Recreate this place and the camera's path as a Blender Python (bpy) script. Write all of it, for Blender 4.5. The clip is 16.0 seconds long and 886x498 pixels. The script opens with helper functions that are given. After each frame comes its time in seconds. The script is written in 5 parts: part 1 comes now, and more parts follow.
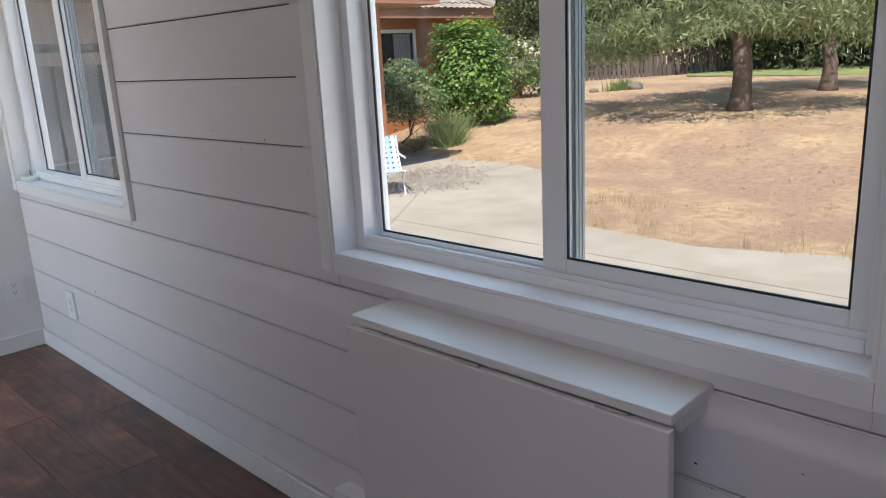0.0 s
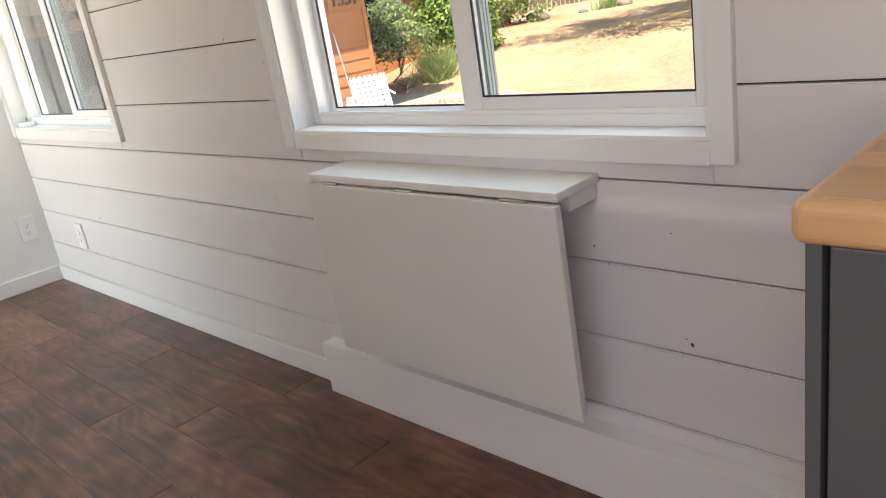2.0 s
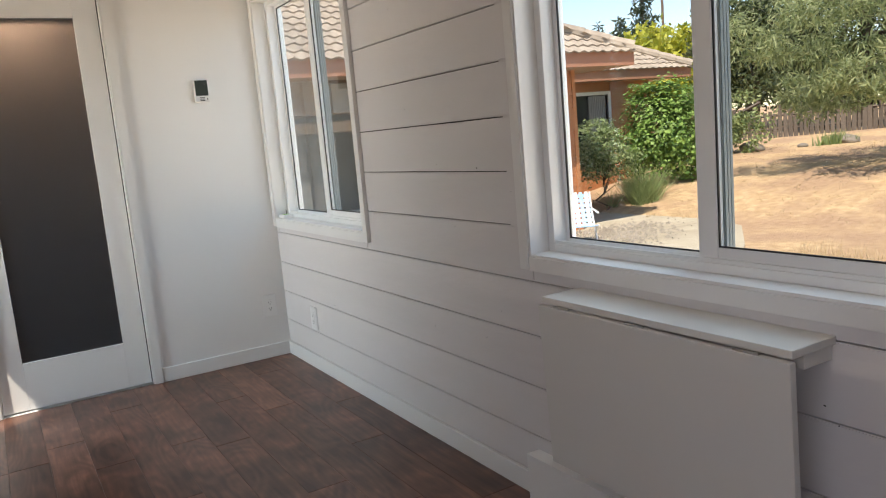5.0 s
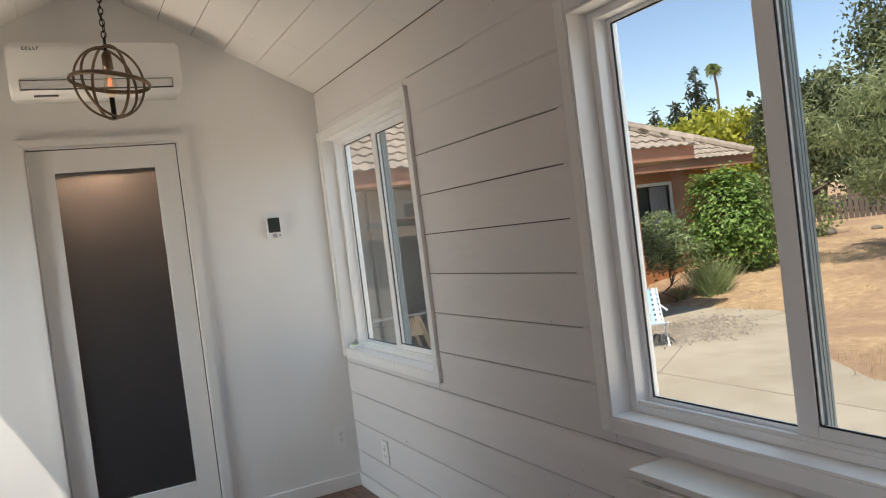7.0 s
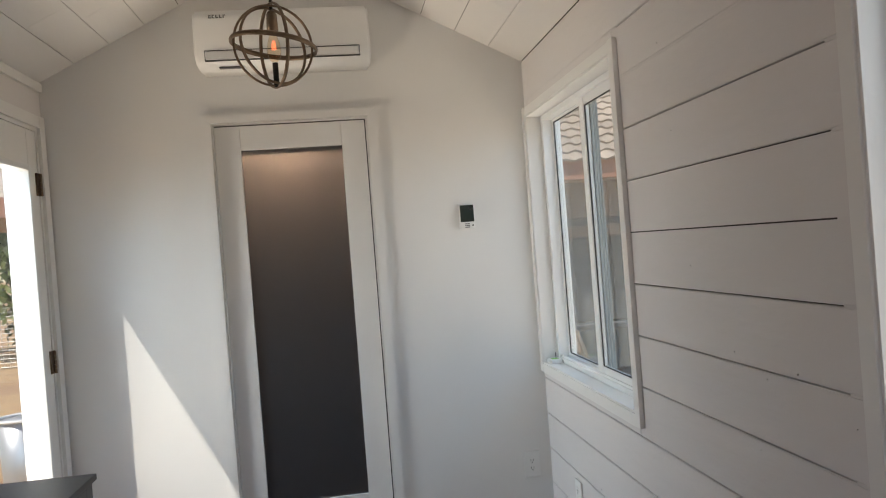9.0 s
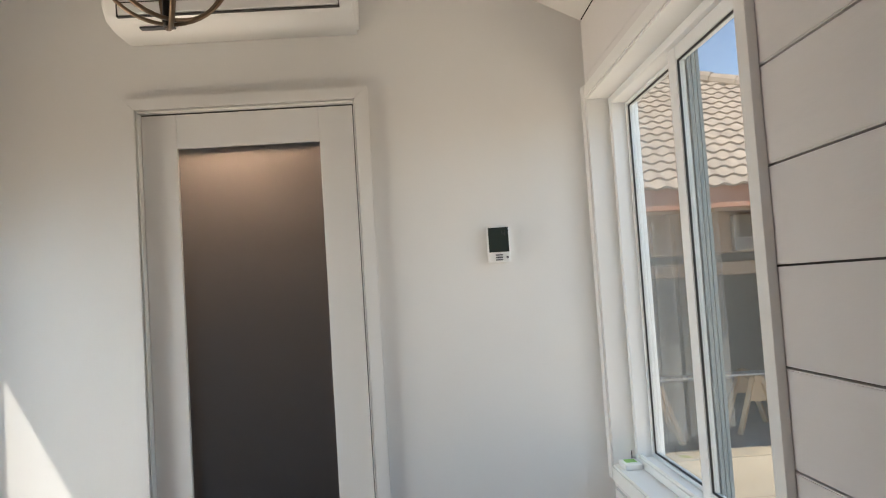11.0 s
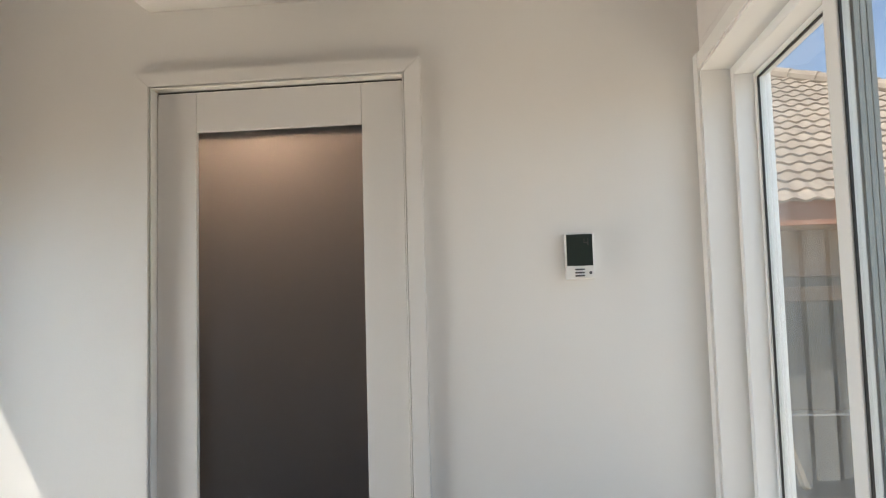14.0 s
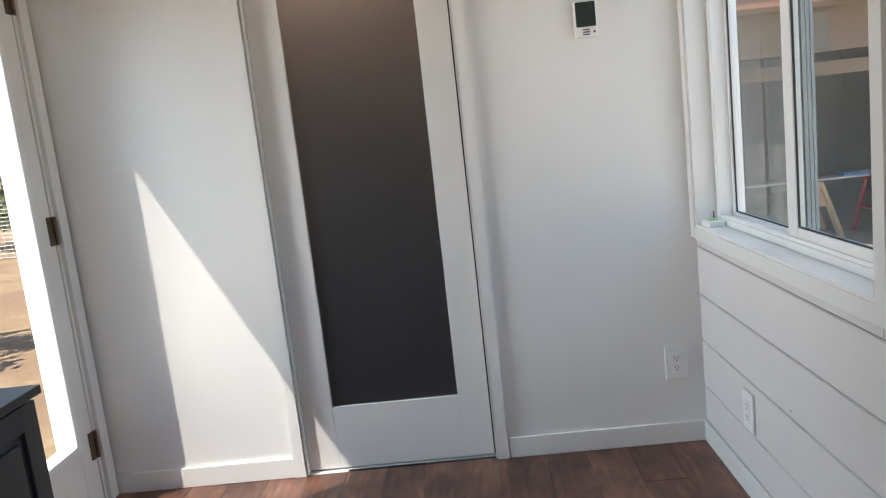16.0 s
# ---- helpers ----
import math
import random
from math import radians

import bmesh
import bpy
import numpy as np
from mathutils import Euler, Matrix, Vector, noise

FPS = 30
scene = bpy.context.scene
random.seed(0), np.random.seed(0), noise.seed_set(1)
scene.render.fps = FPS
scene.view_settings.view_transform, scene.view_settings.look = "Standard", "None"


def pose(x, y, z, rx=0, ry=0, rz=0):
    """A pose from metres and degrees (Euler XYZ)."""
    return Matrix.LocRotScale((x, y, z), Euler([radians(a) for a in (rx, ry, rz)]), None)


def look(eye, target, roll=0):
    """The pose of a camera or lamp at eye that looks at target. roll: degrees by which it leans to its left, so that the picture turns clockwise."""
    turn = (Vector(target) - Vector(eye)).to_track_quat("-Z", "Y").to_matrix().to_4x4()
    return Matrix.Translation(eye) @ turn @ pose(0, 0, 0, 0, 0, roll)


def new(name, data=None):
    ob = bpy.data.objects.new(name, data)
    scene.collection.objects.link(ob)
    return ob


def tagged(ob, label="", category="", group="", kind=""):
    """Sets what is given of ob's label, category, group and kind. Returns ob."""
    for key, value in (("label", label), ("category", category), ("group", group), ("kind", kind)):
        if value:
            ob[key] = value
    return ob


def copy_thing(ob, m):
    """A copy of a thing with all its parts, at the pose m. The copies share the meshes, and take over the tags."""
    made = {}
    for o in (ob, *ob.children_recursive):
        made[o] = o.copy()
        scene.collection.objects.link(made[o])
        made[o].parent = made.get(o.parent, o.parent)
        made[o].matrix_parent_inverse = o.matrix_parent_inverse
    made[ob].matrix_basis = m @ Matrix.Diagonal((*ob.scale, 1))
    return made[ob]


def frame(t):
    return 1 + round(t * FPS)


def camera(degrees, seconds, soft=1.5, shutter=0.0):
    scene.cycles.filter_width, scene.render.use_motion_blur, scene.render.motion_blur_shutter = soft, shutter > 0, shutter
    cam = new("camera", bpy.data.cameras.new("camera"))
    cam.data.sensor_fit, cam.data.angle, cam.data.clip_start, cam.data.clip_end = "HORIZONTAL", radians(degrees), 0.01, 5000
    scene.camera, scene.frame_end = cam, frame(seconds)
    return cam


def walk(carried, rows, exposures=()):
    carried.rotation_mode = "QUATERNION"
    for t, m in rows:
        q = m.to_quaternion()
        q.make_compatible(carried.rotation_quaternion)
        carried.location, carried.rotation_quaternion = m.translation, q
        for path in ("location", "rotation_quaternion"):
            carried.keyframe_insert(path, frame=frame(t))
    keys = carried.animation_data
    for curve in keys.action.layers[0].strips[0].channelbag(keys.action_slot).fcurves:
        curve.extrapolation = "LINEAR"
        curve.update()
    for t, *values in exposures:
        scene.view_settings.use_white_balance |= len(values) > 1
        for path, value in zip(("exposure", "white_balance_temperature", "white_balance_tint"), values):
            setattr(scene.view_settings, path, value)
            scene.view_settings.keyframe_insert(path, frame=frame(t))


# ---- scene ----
cam = camera(60.9, 16.0, soft=1.1)
PATH = [
    (0, (-1.094, -3.84, 1.269), (0.281, -2.477, 0.769), -2.9),
    (0.5, (-1.065, -3.935, 1.192), (0.196, -2.521, 0.549), -4.6),
    (1, (-1.012, -3.979, 1.097), (0.066, -2.459, 0.369), -7.8),
    (1.5, (-1.047, -4.044, 1.094), (0.036, -2.521, 0.382), -10.0),
    (2, (-1.208, -4.154, 1.104), (0.103, -2.784, 0.469), -9.2),
    (2.4, (-1.289, -4.22, 1.115), (0.078, -2.9, 0.492), -8.9),
    (2.5, (-1.306, -4.23, 1.116), (0.063, -2.914, 0.491), -8.8),
    (3, (-1.332, -4.255, 1.108), (0.014, -2.91, 0.494), -7.1),
    (3.5, (-1.361, -4.248, 1.134), (-0.079, -2.807, 0.602), -6.2),
    (4, (-1.39, -4.223, 1.169), (-0.228, -2.648, 0.759), -5.9),
    (4.2, (-1.385, -4.218, 1.178), (-0.268, -2.602, 0.804), -5.8),
    (6.3, (-1.42, -4.175, 1.311), (-0.476, -2.425, 1.094), -5.2),
    (6.5, (-1.408, -4.164, 1.355), (-0.476, -2.403, 1.177), -5.7),
    (7, (-1.392, -4.167, 1.42), (-0.493, -2.381, 1.365), -7.0),
    (7.5, (-1.346, -4.151, 1.439), (-0.561, -2.312, 1.461), -7.0),
    (8, (-1.237, -4.068, 1.436), (-0.71, -2.139, 1.458), -4.9),
    (8.3, (-1.108, -3.983, 1.42), (-0.73, -2.019, 1.427), -3.6),
    (8.5, (-1.036, -3.898, 1.408), (-0.72, -1.923, 1.406), -3.3),
    (9, (-0.94, -3.611, 1.41), (-0.674, -1.629, 1.398), -4.4),
    (9.2, (-0.91, -3.487, 1.416), (-0.65, -1.504, 1.404), -5.2),
    (11.5, (-0.523, -2.268, 1.395), (-0.551, -0.274, 1.539), -3.4),
    (12, (-0.471, -2.103, 1.433), (-0.6, -0.115, 1.605), -3.4),
    (12.5, (-0.454, -2.038, 1.439), (-0.639, -0.055, 1.632), -2.1),
    (13, (-0.459, -2.007, 1.433), (-0.673, -0.025, 1.602), -1.5),
    (13.5, (-0.459, -1.987, 1.43), (-0.69, -0.007, 1.59), -1.6),
    (14, (-0.472, -1.977, 1.416), (-0.684, 0.006, 1.568), -1.6),
    (14.5, (-0.48, -2.0, 1.365), (-0.675, -0.013, 1.481), -1.9),
    (15, (-0.588, -2.148, 1.263), (-0.681, -0.152, 1.349), -3.7),
    (15.5, (-0.708, -2.386, 1.267), (-0.753, -0.393, 1.103), -6.0),
    (16, (-0.773, -2.655, 1.222), (-0.862, -0.681, 0.912), -6.4),
]
EXPOSURES = [(0.0, 0.84, 6360, 22), (0.5, 0.9, 6560, 21), (1.0, 1.52, 7210, 20), (1.5, 1.86, 7510, 20), (3.0, 1.84, 7510, 20), (4.2, 1.38, 7310, 20), (6.3, 0.77, 7080, 20), (7.5, 0.68, 7020, 20), (9.2, 0.82, 6940, 19), (11.5, 0.92, 7010, 19), (15.0, 0.92, 6960, 19), (16.0, 1.0, 6780, 20)]
walk(cam, [(t, look(eye, target, roll)) for t, eye, target, roll in PATH], EXPOSURES)
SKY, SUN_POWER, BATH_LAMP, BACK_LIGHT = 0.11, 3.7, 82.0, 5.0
W1_LIGHT, W2_LIGHT, DOOR_LIGHT = 12.0, 13.0, 60.0   # added lamps outside the openings, for the sky
W1_BOUNCE, W2_BOUNCE, DOOR_BOUNCE = 9.0, 15.0, 44.0   # added lamps outside the openings, for the sunlit ground

# ---- world, sun, exposure ----
SUN = Vector((1.365, 1.0, -2.65)).normalized()
world = bpy.data.worlds.new("world")
scene.world = world
world.use_nodes = True
wn = world.node_tree.nodes
sky = wn.new("ShaderNodeTexSky")
sky.sky_type = "NISHITA"
sky.sun_disc = False
sky.sun_elevation = math.asin(-SUN.z)
sky.sun_rotation = math.atan2(-SUN.x, -SUN.y)
sky.air_density, sky.dust_density, sky.ozone_density = 1.0, 0.1, 2.5
wn["Background"].inputs["Strength"].default_value = SKY
world.node_tree.links.new(sky.outputs["Color"], wn["Background"].inputs["Color"])
sun = new("sun", bpy.data.lights.new("sun", "SUN"))
sun.data.energy, sun.data.angle, sun.data.color = SUN_POWER, radians(0.5), (1.0, 0.94, 0.85)
sun.matrix_world = look((-20, -15, 40), Vector((-20, -15, 40)) + SUN)


def area_lamp(name, eye, target, w, h, watts, colour):
    lamp = new(name, bpy.data.lights.new(name, "AREA"))
    lamp.data.shape, lamp.data.size, lamp.data.size_y = "RECTANGLE", w, h
    lamp.data.energy, lamp.data.color = watts, colour
    lamp.matrix_world = look(eye, target)
    return lamp


# ---- materials ----
def mat(name, colour, rough=0.6, metal=0.0, grain=0.06, scale=8.0, bump=0.05, bump_scale=60.0, second=None, stretch=(1, 1, 1), vary=0.0, big=1.2):
    """Painted, wooden or mineral surface: base colour with two scales of variation and a fine relief."""
    m = bpy.data.materials.new(name)
    m.use_nodes = True
    nt = m.node_tree
    n, l = nt.nodes, nt.links
    b = n["Principled BSDF"]
    b.inputs["Roughness"].default_value = rough
    b.inputs["Metallic"].default_value = metal
    tc = n.new("ShaderNodeTexCoord")
    mp = n.new("ShaderNodeMapping")
    mp.inputs["Scale"].default_value = stretch
    l.new(tc.outputs["Object"], mp.inputs["Vector"])
    fine = n.new("ShaderNodeTexNoise")
    fine.inputs["Scale"].default_value = scale
    fine.inputs["Detail"].default_value = 6
    l.new(mp.outputs["Vector"], fine.inputs["Vector"])
    coarse = n.new("ShaderNodeTexNoise")
    coarse.inputs["Scale"].default_value = big
    coarse.inputs["Detail"].default_value = 3
    l.new(mp.outputs["Vector"], coarse.inputs["Vector"])
    add = n.new("ShaderNodeMath")
    add.operation = "MULTIPLY_ADD"
    add.inputs[1].default_value = 0.5
    l.new(fine.outputs["Fac"], add.inputs[0])
    half = n.new("ShaderNodeMath")
    half.operation = "MULTIPLY"
    half.inputs[1].default_value = 0.5
    l.new(coarse.outputs["Fac"], half.inputs[0])
    l.new(half.outputs[0], add.inputs[2])
    ramp = n.new("ShaderNodeValToRGB")
    ramp.color_ramp.elements[0].position = 0.32
    ramp.color_ramp.elements[1].position = 0.68
    c = Vector(colour)
    c2 = Vector(second) if second else c * (1 + grain)
    c1 = c if second else c * (1 - grain)
    ramp.color_ramp.elements[0].color = (*c1, 1)
    ramp.color_ramp.elements[1].color = (*c2, 1)
    l.new(add.outputs[0], ramp.inputs["Fac"])
    out = ramp.outputs["Color"]
    if vary:
        info = n.new("ShaderNodeObjectInfo")
        hsv = n.new("ShaderNodeHueSaturation")
        rng = n.new("ShaderNodeMapRange")
        rng.inputs["To Min"].default_value = 1 - vary
        rng.inputs["To Max"].default_value = 1 + vary
        l.new(info.outputs["Random"], rng.inputs["Value"])
        l.new(rng.outputs[0], hsv.inputs["Value"])
        l.new(out, hsv.inputs["Color"])
        out = hsv.outputs["Color"]
    l.new(out, b.inputs["Base Color"])
    if bump:
        relief = n.new("ShaderNodeTexNoise")
        relief.inputs["Scale"].default_value = bump_scale
        relief.inputs["Detail"].default_value = 4
        l.new(mp.outputs["Vector"], relief.inputs["Vector"])
        bp = n.new("ShaderNodeBump")
        bp.inputs["Strength"].default_value = bump
        bp.inputs["Distance"].default_value = 0.01
        l.new(relief.outputs["Fac"], bp.inputs["Height"])
        l.new(bp.outputs["Normal"], b.inputs["Normal"])
    return m


def leaf_mat(name, dark, light, through_light=0.35):
    """Leaves: colour differs leaf by leaf, some light comes through."""
    m = bpy.data.materials.new(name)
    m.use_nodes = True
    n, l = m.node_tree.nodes, m.node_tree.links
    b = n["Principled BSDF"]
    geo = n.new("ShaderNodeNewGeometry")
    ramp = n.new("ShaderNodeValToRGB")
    ramp.color_ramp.elements[0].color = (*dark, 1)
    ramp.color_ramp.elements[1].color = (*light, 1)
    l.new(geo.outputs["Random Per Island"], ramp.inputs["Fac"])
    l.new(ramp.outputs["Color"], b.inputs["Base Color"])
    b.inputs["Roughness"].default_value = 0.55
    tr = n.new("ShaderNodeBsdfTranslucent")
    l.new(ramp.outputs["Color"], tr.inputs["Color"])
    mix = n.new("ShaderNodeMixShader")
    mix.inputs["Fac"].default_value = through_light
    l.new(b.outputs["BSDF"], mix.inputs[1])
    l.new(tr.outputs["BSDF"], mix.inputs[2])
    l.new(mix.outputs["Shader"], n["Material Output"].inputs["Surface"])
    return m


def pane_mat(name, tint=(0.93, 0.97, 0.96)):
    """Clear window glass with a weak mirror gloss."""
    m = bpy.data.materials.new(name)
    m.use_nodes = True
    n, l = m.node_tree.nodes, m.node_tree.links
    clear = n.new("ShaderNodeBsdfTransparent")
    clear.inputs["Color"].default_value = (*tint, 1)
    gloss = n.new("ShaderNodeBsdfGlossy")
    gloss.inputs["Roughness"].default_value = 0.02
    lw = n.new("ShaderNodeLayerWeight")
    power = n.new("ShaderNodeMath")
    power.operation = "POWER"
    power.inputs[1].default_value = 3.8
    fres = n.new("ShaderNodeMapRange")
    fres.inputs["To Min"].default_value = 0.005
    fres.inputs["To Max"].default_value = 0.85
    l.new(lw.outputs["Facing"], power.inputs[0])
    l.new(power.outputs[0], fres.inputs["Value"])
    mix = n.new("ShaderNodeMixShader")
    l.new(fres.outputs[0], mix.inputs["Fac"])
    l.new(clear.outputs["BSDF"], mix.inputs[1])
    l.new(gloss.outputs["BSDF"], mix.inputs[2])
    l.new(mix.outputs["Shader"], n["Material Output"].inputs["Surface"])
    return m


def frosted_mat(name):
    m = bpy.data.materials.new(name)
    m.use_nodes = True
    n, l = m.node_tree.nodes, m.node_tree.links
    tr = n.new("ShaderNodeBsdfTranslucent")
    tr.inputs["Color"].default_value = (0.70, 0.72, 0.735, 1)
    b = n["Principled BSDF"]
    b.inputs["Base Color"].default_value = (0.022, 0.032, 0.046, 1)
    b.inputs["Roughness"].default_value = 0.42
    ns = n.new("ShaderNodeTexNoise")
    ns.inputs["Scale"].default_value = 350
    bp = n.new("ShaderNodeBump")
    bp.inputs["Strength"].default_value = 0.08
    bp.inputs["Distance"].default_value = 0.002
    l.new(ns.outputs["Fac"], bp.inputs["Height"])
    l.new(bp.outputs["Normal"], b.inputs["Normal"])
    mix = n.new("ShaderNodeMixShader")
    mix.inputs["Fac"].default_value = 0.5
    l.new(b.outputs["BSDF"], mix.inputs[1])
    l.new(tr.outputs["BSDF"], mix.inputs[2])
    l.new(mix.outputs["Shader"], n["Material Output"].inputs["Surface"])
    return m


def wood_floor_mat(name):
    """Dark hand-scraped planks: grain along the plank with wavy figure, tone differs plank by plank."""
    m = bpy.data.materials.new(name)
    m.use_nodes = True
    n, l = m.node_tree.nodes, m.node_tree.links
    b = n["Principled BSDF"]
    tc = n.new("ShaderNodeTexCoord")
    info = n.new("ShaderNodeObjectInfo")
    off = n.new("ShaderNodeVectorMath")
    off.operation = "SCALE"
    off.inputs[0].default_value = (17, 31, 5)
    l.new(info.outputs["Random"], off.inputs["Scale"])
    add = n.new("ShaderNodeVectorMath")
    l.new(tc.outputs["Object"], add.inputs[0])
    l.new(off.outputs[0], add.inputs[1])
    mp = n.new("ShaderNodeMapping")
    mp.inputs["Scale"].default_value = (9, 1.3, 1)
    l.new(add.outputs[0], mp.inputs["Vector"])
    flat = n.new("ShaderNodeMapping")
    flat.inputs["Scale"].default_value = (0.62, 1.35, 1)
    l.new(mp.outputs["Vector"], flat.inputs["Vector"])
    swell = n.new("ShaderNodeTexNoise")
    swell.inputs["Scale"].default_value = 0.8
    swell.inputs["Detail"].default_value = 1.6
    l.new(flat.outputs["Vector"], swell.inputs["Vector"])
    rings = n.new("ShaderNodeMath")
    rings.operation = "MULTIPLY"
    rings.inputs[1].default_value = 95.0
    l.new(swell.outputs["Fac"], rings.inputs[0])
    figure = n.new("ShaderNodeMath")
    figure.operation = "SINE"
    l.new(rings.outputs[0], figure.inputs[0])
    streak = n.new("ShaderNodeTexNoise")
    streak.inputs["Scale"].default_value = 6
    streak.inputs["Detail"].default_value = 5
    streak.inputs["Roughness"].default_value = 0.55
    stretch = n.new("ShaderNodeMapping")
    stretch.inputs["Scale"].default_value = (0.9, 0.5, 1)
    l.new(mp.outputs["Vector"], stretch.inputs["Vector"])
    l.new(stretch.outputs["Vector"], streak.inputs["Vector"])
    blotch = n.new("ShaderNodeTexNoise")
    blotch.inputs["Scale"].default_value = 5
    blotch.inputs["Detail"].default_value = 3
    l.new(add.outputs[0], blotch.inputs["Vector"])
    both = n.new("ShaderNodeMath")
    both.operation = "MULTIPLY_ADD"
    both.inputs[1].default_value = 0.036
    l.new(figure.outputs[0], both.inputs[0])
    w2 = n.new("ShaderNodeMath")
    w2.operation = "MULTIPLY"
    w2.inputs[1].default_value = 0.42
    l.new(streak.outputs["Fac"], w2.inputs[0])
    l.new(w2.outputs[0], both.inputs[2])
    mixf = n.new("ShaderNodeMath")
    mixf.operation = "MULTIPLY_ADD"
    mixf.inputs[1].default_value = 0.58
    l.new(blotch.outputs["Fac"], mixf.inputs[0])
    l.new(both.outputs[0], mixf.inputs[2])
    ramp = n.new("ShaderNodeValToRGB")
    e = ramp.color_ramp.elements
    e[0].position, e[0].color = 0.36, (0.062, 0.029, 0.021, 1)
    e[1].position, e[1].color = 0.74, (0.32, 0.145, 0.095, 1)
    mid = ramp.color_ramp.elements.new(0.55)
    mid.color = (0.155, 0.07, 0.047, 1)
    l.new(mixf.outputs[0], ramp.inputs["Fac"])
    hsv = n.new("ShaderNodeHueSaturation")
    rng = n.new("ShaderNodeMapRange")
    rng.inputs["To Min"].default_value = 0.7
    rng.inputs["To Max"].default_value = 1.3
    l.new(info.outputs["Random"], rng.inputs["Value"])
    l.new(rng.outputs[0], hsv.inputs["Value"])
    l.new(ramp.outputs["Color"], hsv.inputs["Color"])
    l.new(hsv.outputs["Color"], b.inputs["Base Color"])
    b.inputs["Roughness"].default_value = 0.36
    bp = n.new("ShaderNodeBump")
    bp.inputs["Strength"].default_value = 0.2
    bp.inputs["Distance"].default_value = 0.004
    l.new(mixf.outputs[0], bp.inputs["Height"])
    l.new(bp.outputs["Normal"], b.inputs["Normal"])
    return m


def ground_mat(name):
    """Dry trodden ground: straw, bare soil in patches, fine dark litter."""
    m = bpy.data.materials.new(name)
    m.use_nodes = True
    n, l = m.node_tree.nodes, m.node_tree.links
    b = n["Principled BSDF"]
    b.inputs["Roughness"].default_value = 0.95
    tc = n.new("ShaderNodeTexCoord")

    def cloud(scale, detail, rough=0.55, stretch=(1, 1, 1)):
        mp = n.new("ShaderNodeMapping")
        mp.inputs["Scale"].default_value = stretch
        l.new(tc.outputs["Object"], mp.inputs["Vector"])
        t = n.new("ShaderNodeTexNoise")
        t.inputs["Scale"].default_value = scale
        t.inputs["Detail"].default_value = detail
        t.inputs["Roughness"].default_value = rough
        l.new(mp.outputs["Vector"], t.inputs["Vector"])
        return t.outputs["Fac"]

    def ramp(fac, p0, c0, p1, c1):
        r = n.new("ShaderNodeValToRGB")
        e = r.color_ramp.elements
        e[0].position, e[0].color = p0, (*c0, 1)
        e[1].position, e[1].color = p1, (*c1, 1)
        l.new(fac, r.inputs["Fac"])
        return r.outputs["Color"]

    def blend(fac, a, c, kind="MIX"):
        x = n.new("ShaderNodeMixRGB")
        x.blend_type = kind
        l.new(fac, x.inputs["Fac"])
        l.new(a, x.inputs["Color1"])
        l.new(c, x.inputs["Color2"])
        return x.outputs["Color"]

    straw = ramp(cloud(7, 8, 0.7), 0.36, (0.41, 0.26, 0.135), 0.66, (0.66, 0.47, 0.275))
    soil = ramp(cloud(12, 8, 0.7), 0.35, (0.28, 0.165, 0.10), 0.66, (0.50, 0.33, 0.21))
    patch = ramp(cloud(0.55, 6, 0.6), 0.44, (0, 0, 0), 0.58, (0.85, 0.85, 0.85))
    col = blend(patch, straw, soil)
    litter = ramp(cloud(30, 4, 0.75, (1, 0.55, 1)), 0.61, (0, 0, 0), 0.72, (0.7, 0.7, 0.7))
    dark = n.new("ShaderNodeRGB")
    dark.outputs[0].default_value = (0.13, 0.085, 0.05, 1)
    col = blend(litter, col, dark.outputs[0])
    l.new(col, b.inputs["Base Color"])
    bp = n.new("ShaderNodeBump")
    bp.inputs["Strength"].default_value = 0.9
    bp.inputs["Distance"].default_value = 0.04
    l.new(cloud(22, 8, 0.7), bp.inputs["Height"])
    l.new(bp.outputs["Normal"], b.inputs["Normal"])
    return m


def butcher_mat(name):
    m = mat(name, (0.47, 0.245, 0.105), 0.38, grain=0.2, scale=14, bump=0.03, bump_scale=90, second=(0.60, 0.345, 0.165), stretch=(5, 0.9, 5), vary=0.15)
    return m


def glow_mat(name, colour, strength):
    m = bpy.data.materials.new(name)
    m.use_nodes = True
    b = m.node_tree.nodes["Principled BSDF"]
    b.inputs["Base Color"].default_value = (*colour, 1)
    b.inputs["Emission Color"].default_value = (*colour, 1)
    b.inputs["Emission Strength"].default_value = strength
    return m


WALL = mat("painted_drywall", (0.78, 0.775, 0.76), 0.62, grain=0.02, scale=3, bump=0.025, bump_scale=120)
PLANK = mat("painted_plank", (0.70, 0.675, 0.668), 0.45, grain=0.03, scale=5, bump=0.2, bump_scale=30, stretch=(1, 0.25, 1), vary=0.02)
CEIL = mat("painted_ceiling_plank", (0.79, 0.775, 0.755), 0.55, grain=0.03, scale=5, bump=0.1, bump_scale=30, stretch=(1, 0.25, 1))
TRIM = mat("white_trim_paint", (0.78, 0.775, 0.76), 0.38, grain=0.015, scale=6, bump=0.03, bump_scale=80)
GAP = mat("dark_gap", (0.05, 0.045, 0.04), 0.9, grain=0.2, bump=0)
VINYL = mat("white_vinyl", (0.80, 0.81, 0.81), 0.33, grain=0.01, bump=0)
GASKET = mat("black_rubber_gasket", (0.02, 0.021, 0.022), 0.6, bump=0)
INTERLOCK = mat("shaded_ribbed_vinyl", (0.21, 0.25, 0.26), 0.5, bump=0)
PANE = pane_mat("window_glass")
FROST = frosted_mat("frosted_glass")
FLOORWOOD = wood_floor_mat("dark_scraped_wood")
BLOCK = butcher_mat("butcher_block_wood")
GREYCAB = mat("grey_cabinet_paint", (0.085, 0.087, 0.088), 0.42, grain=0.03, bump=0.02)
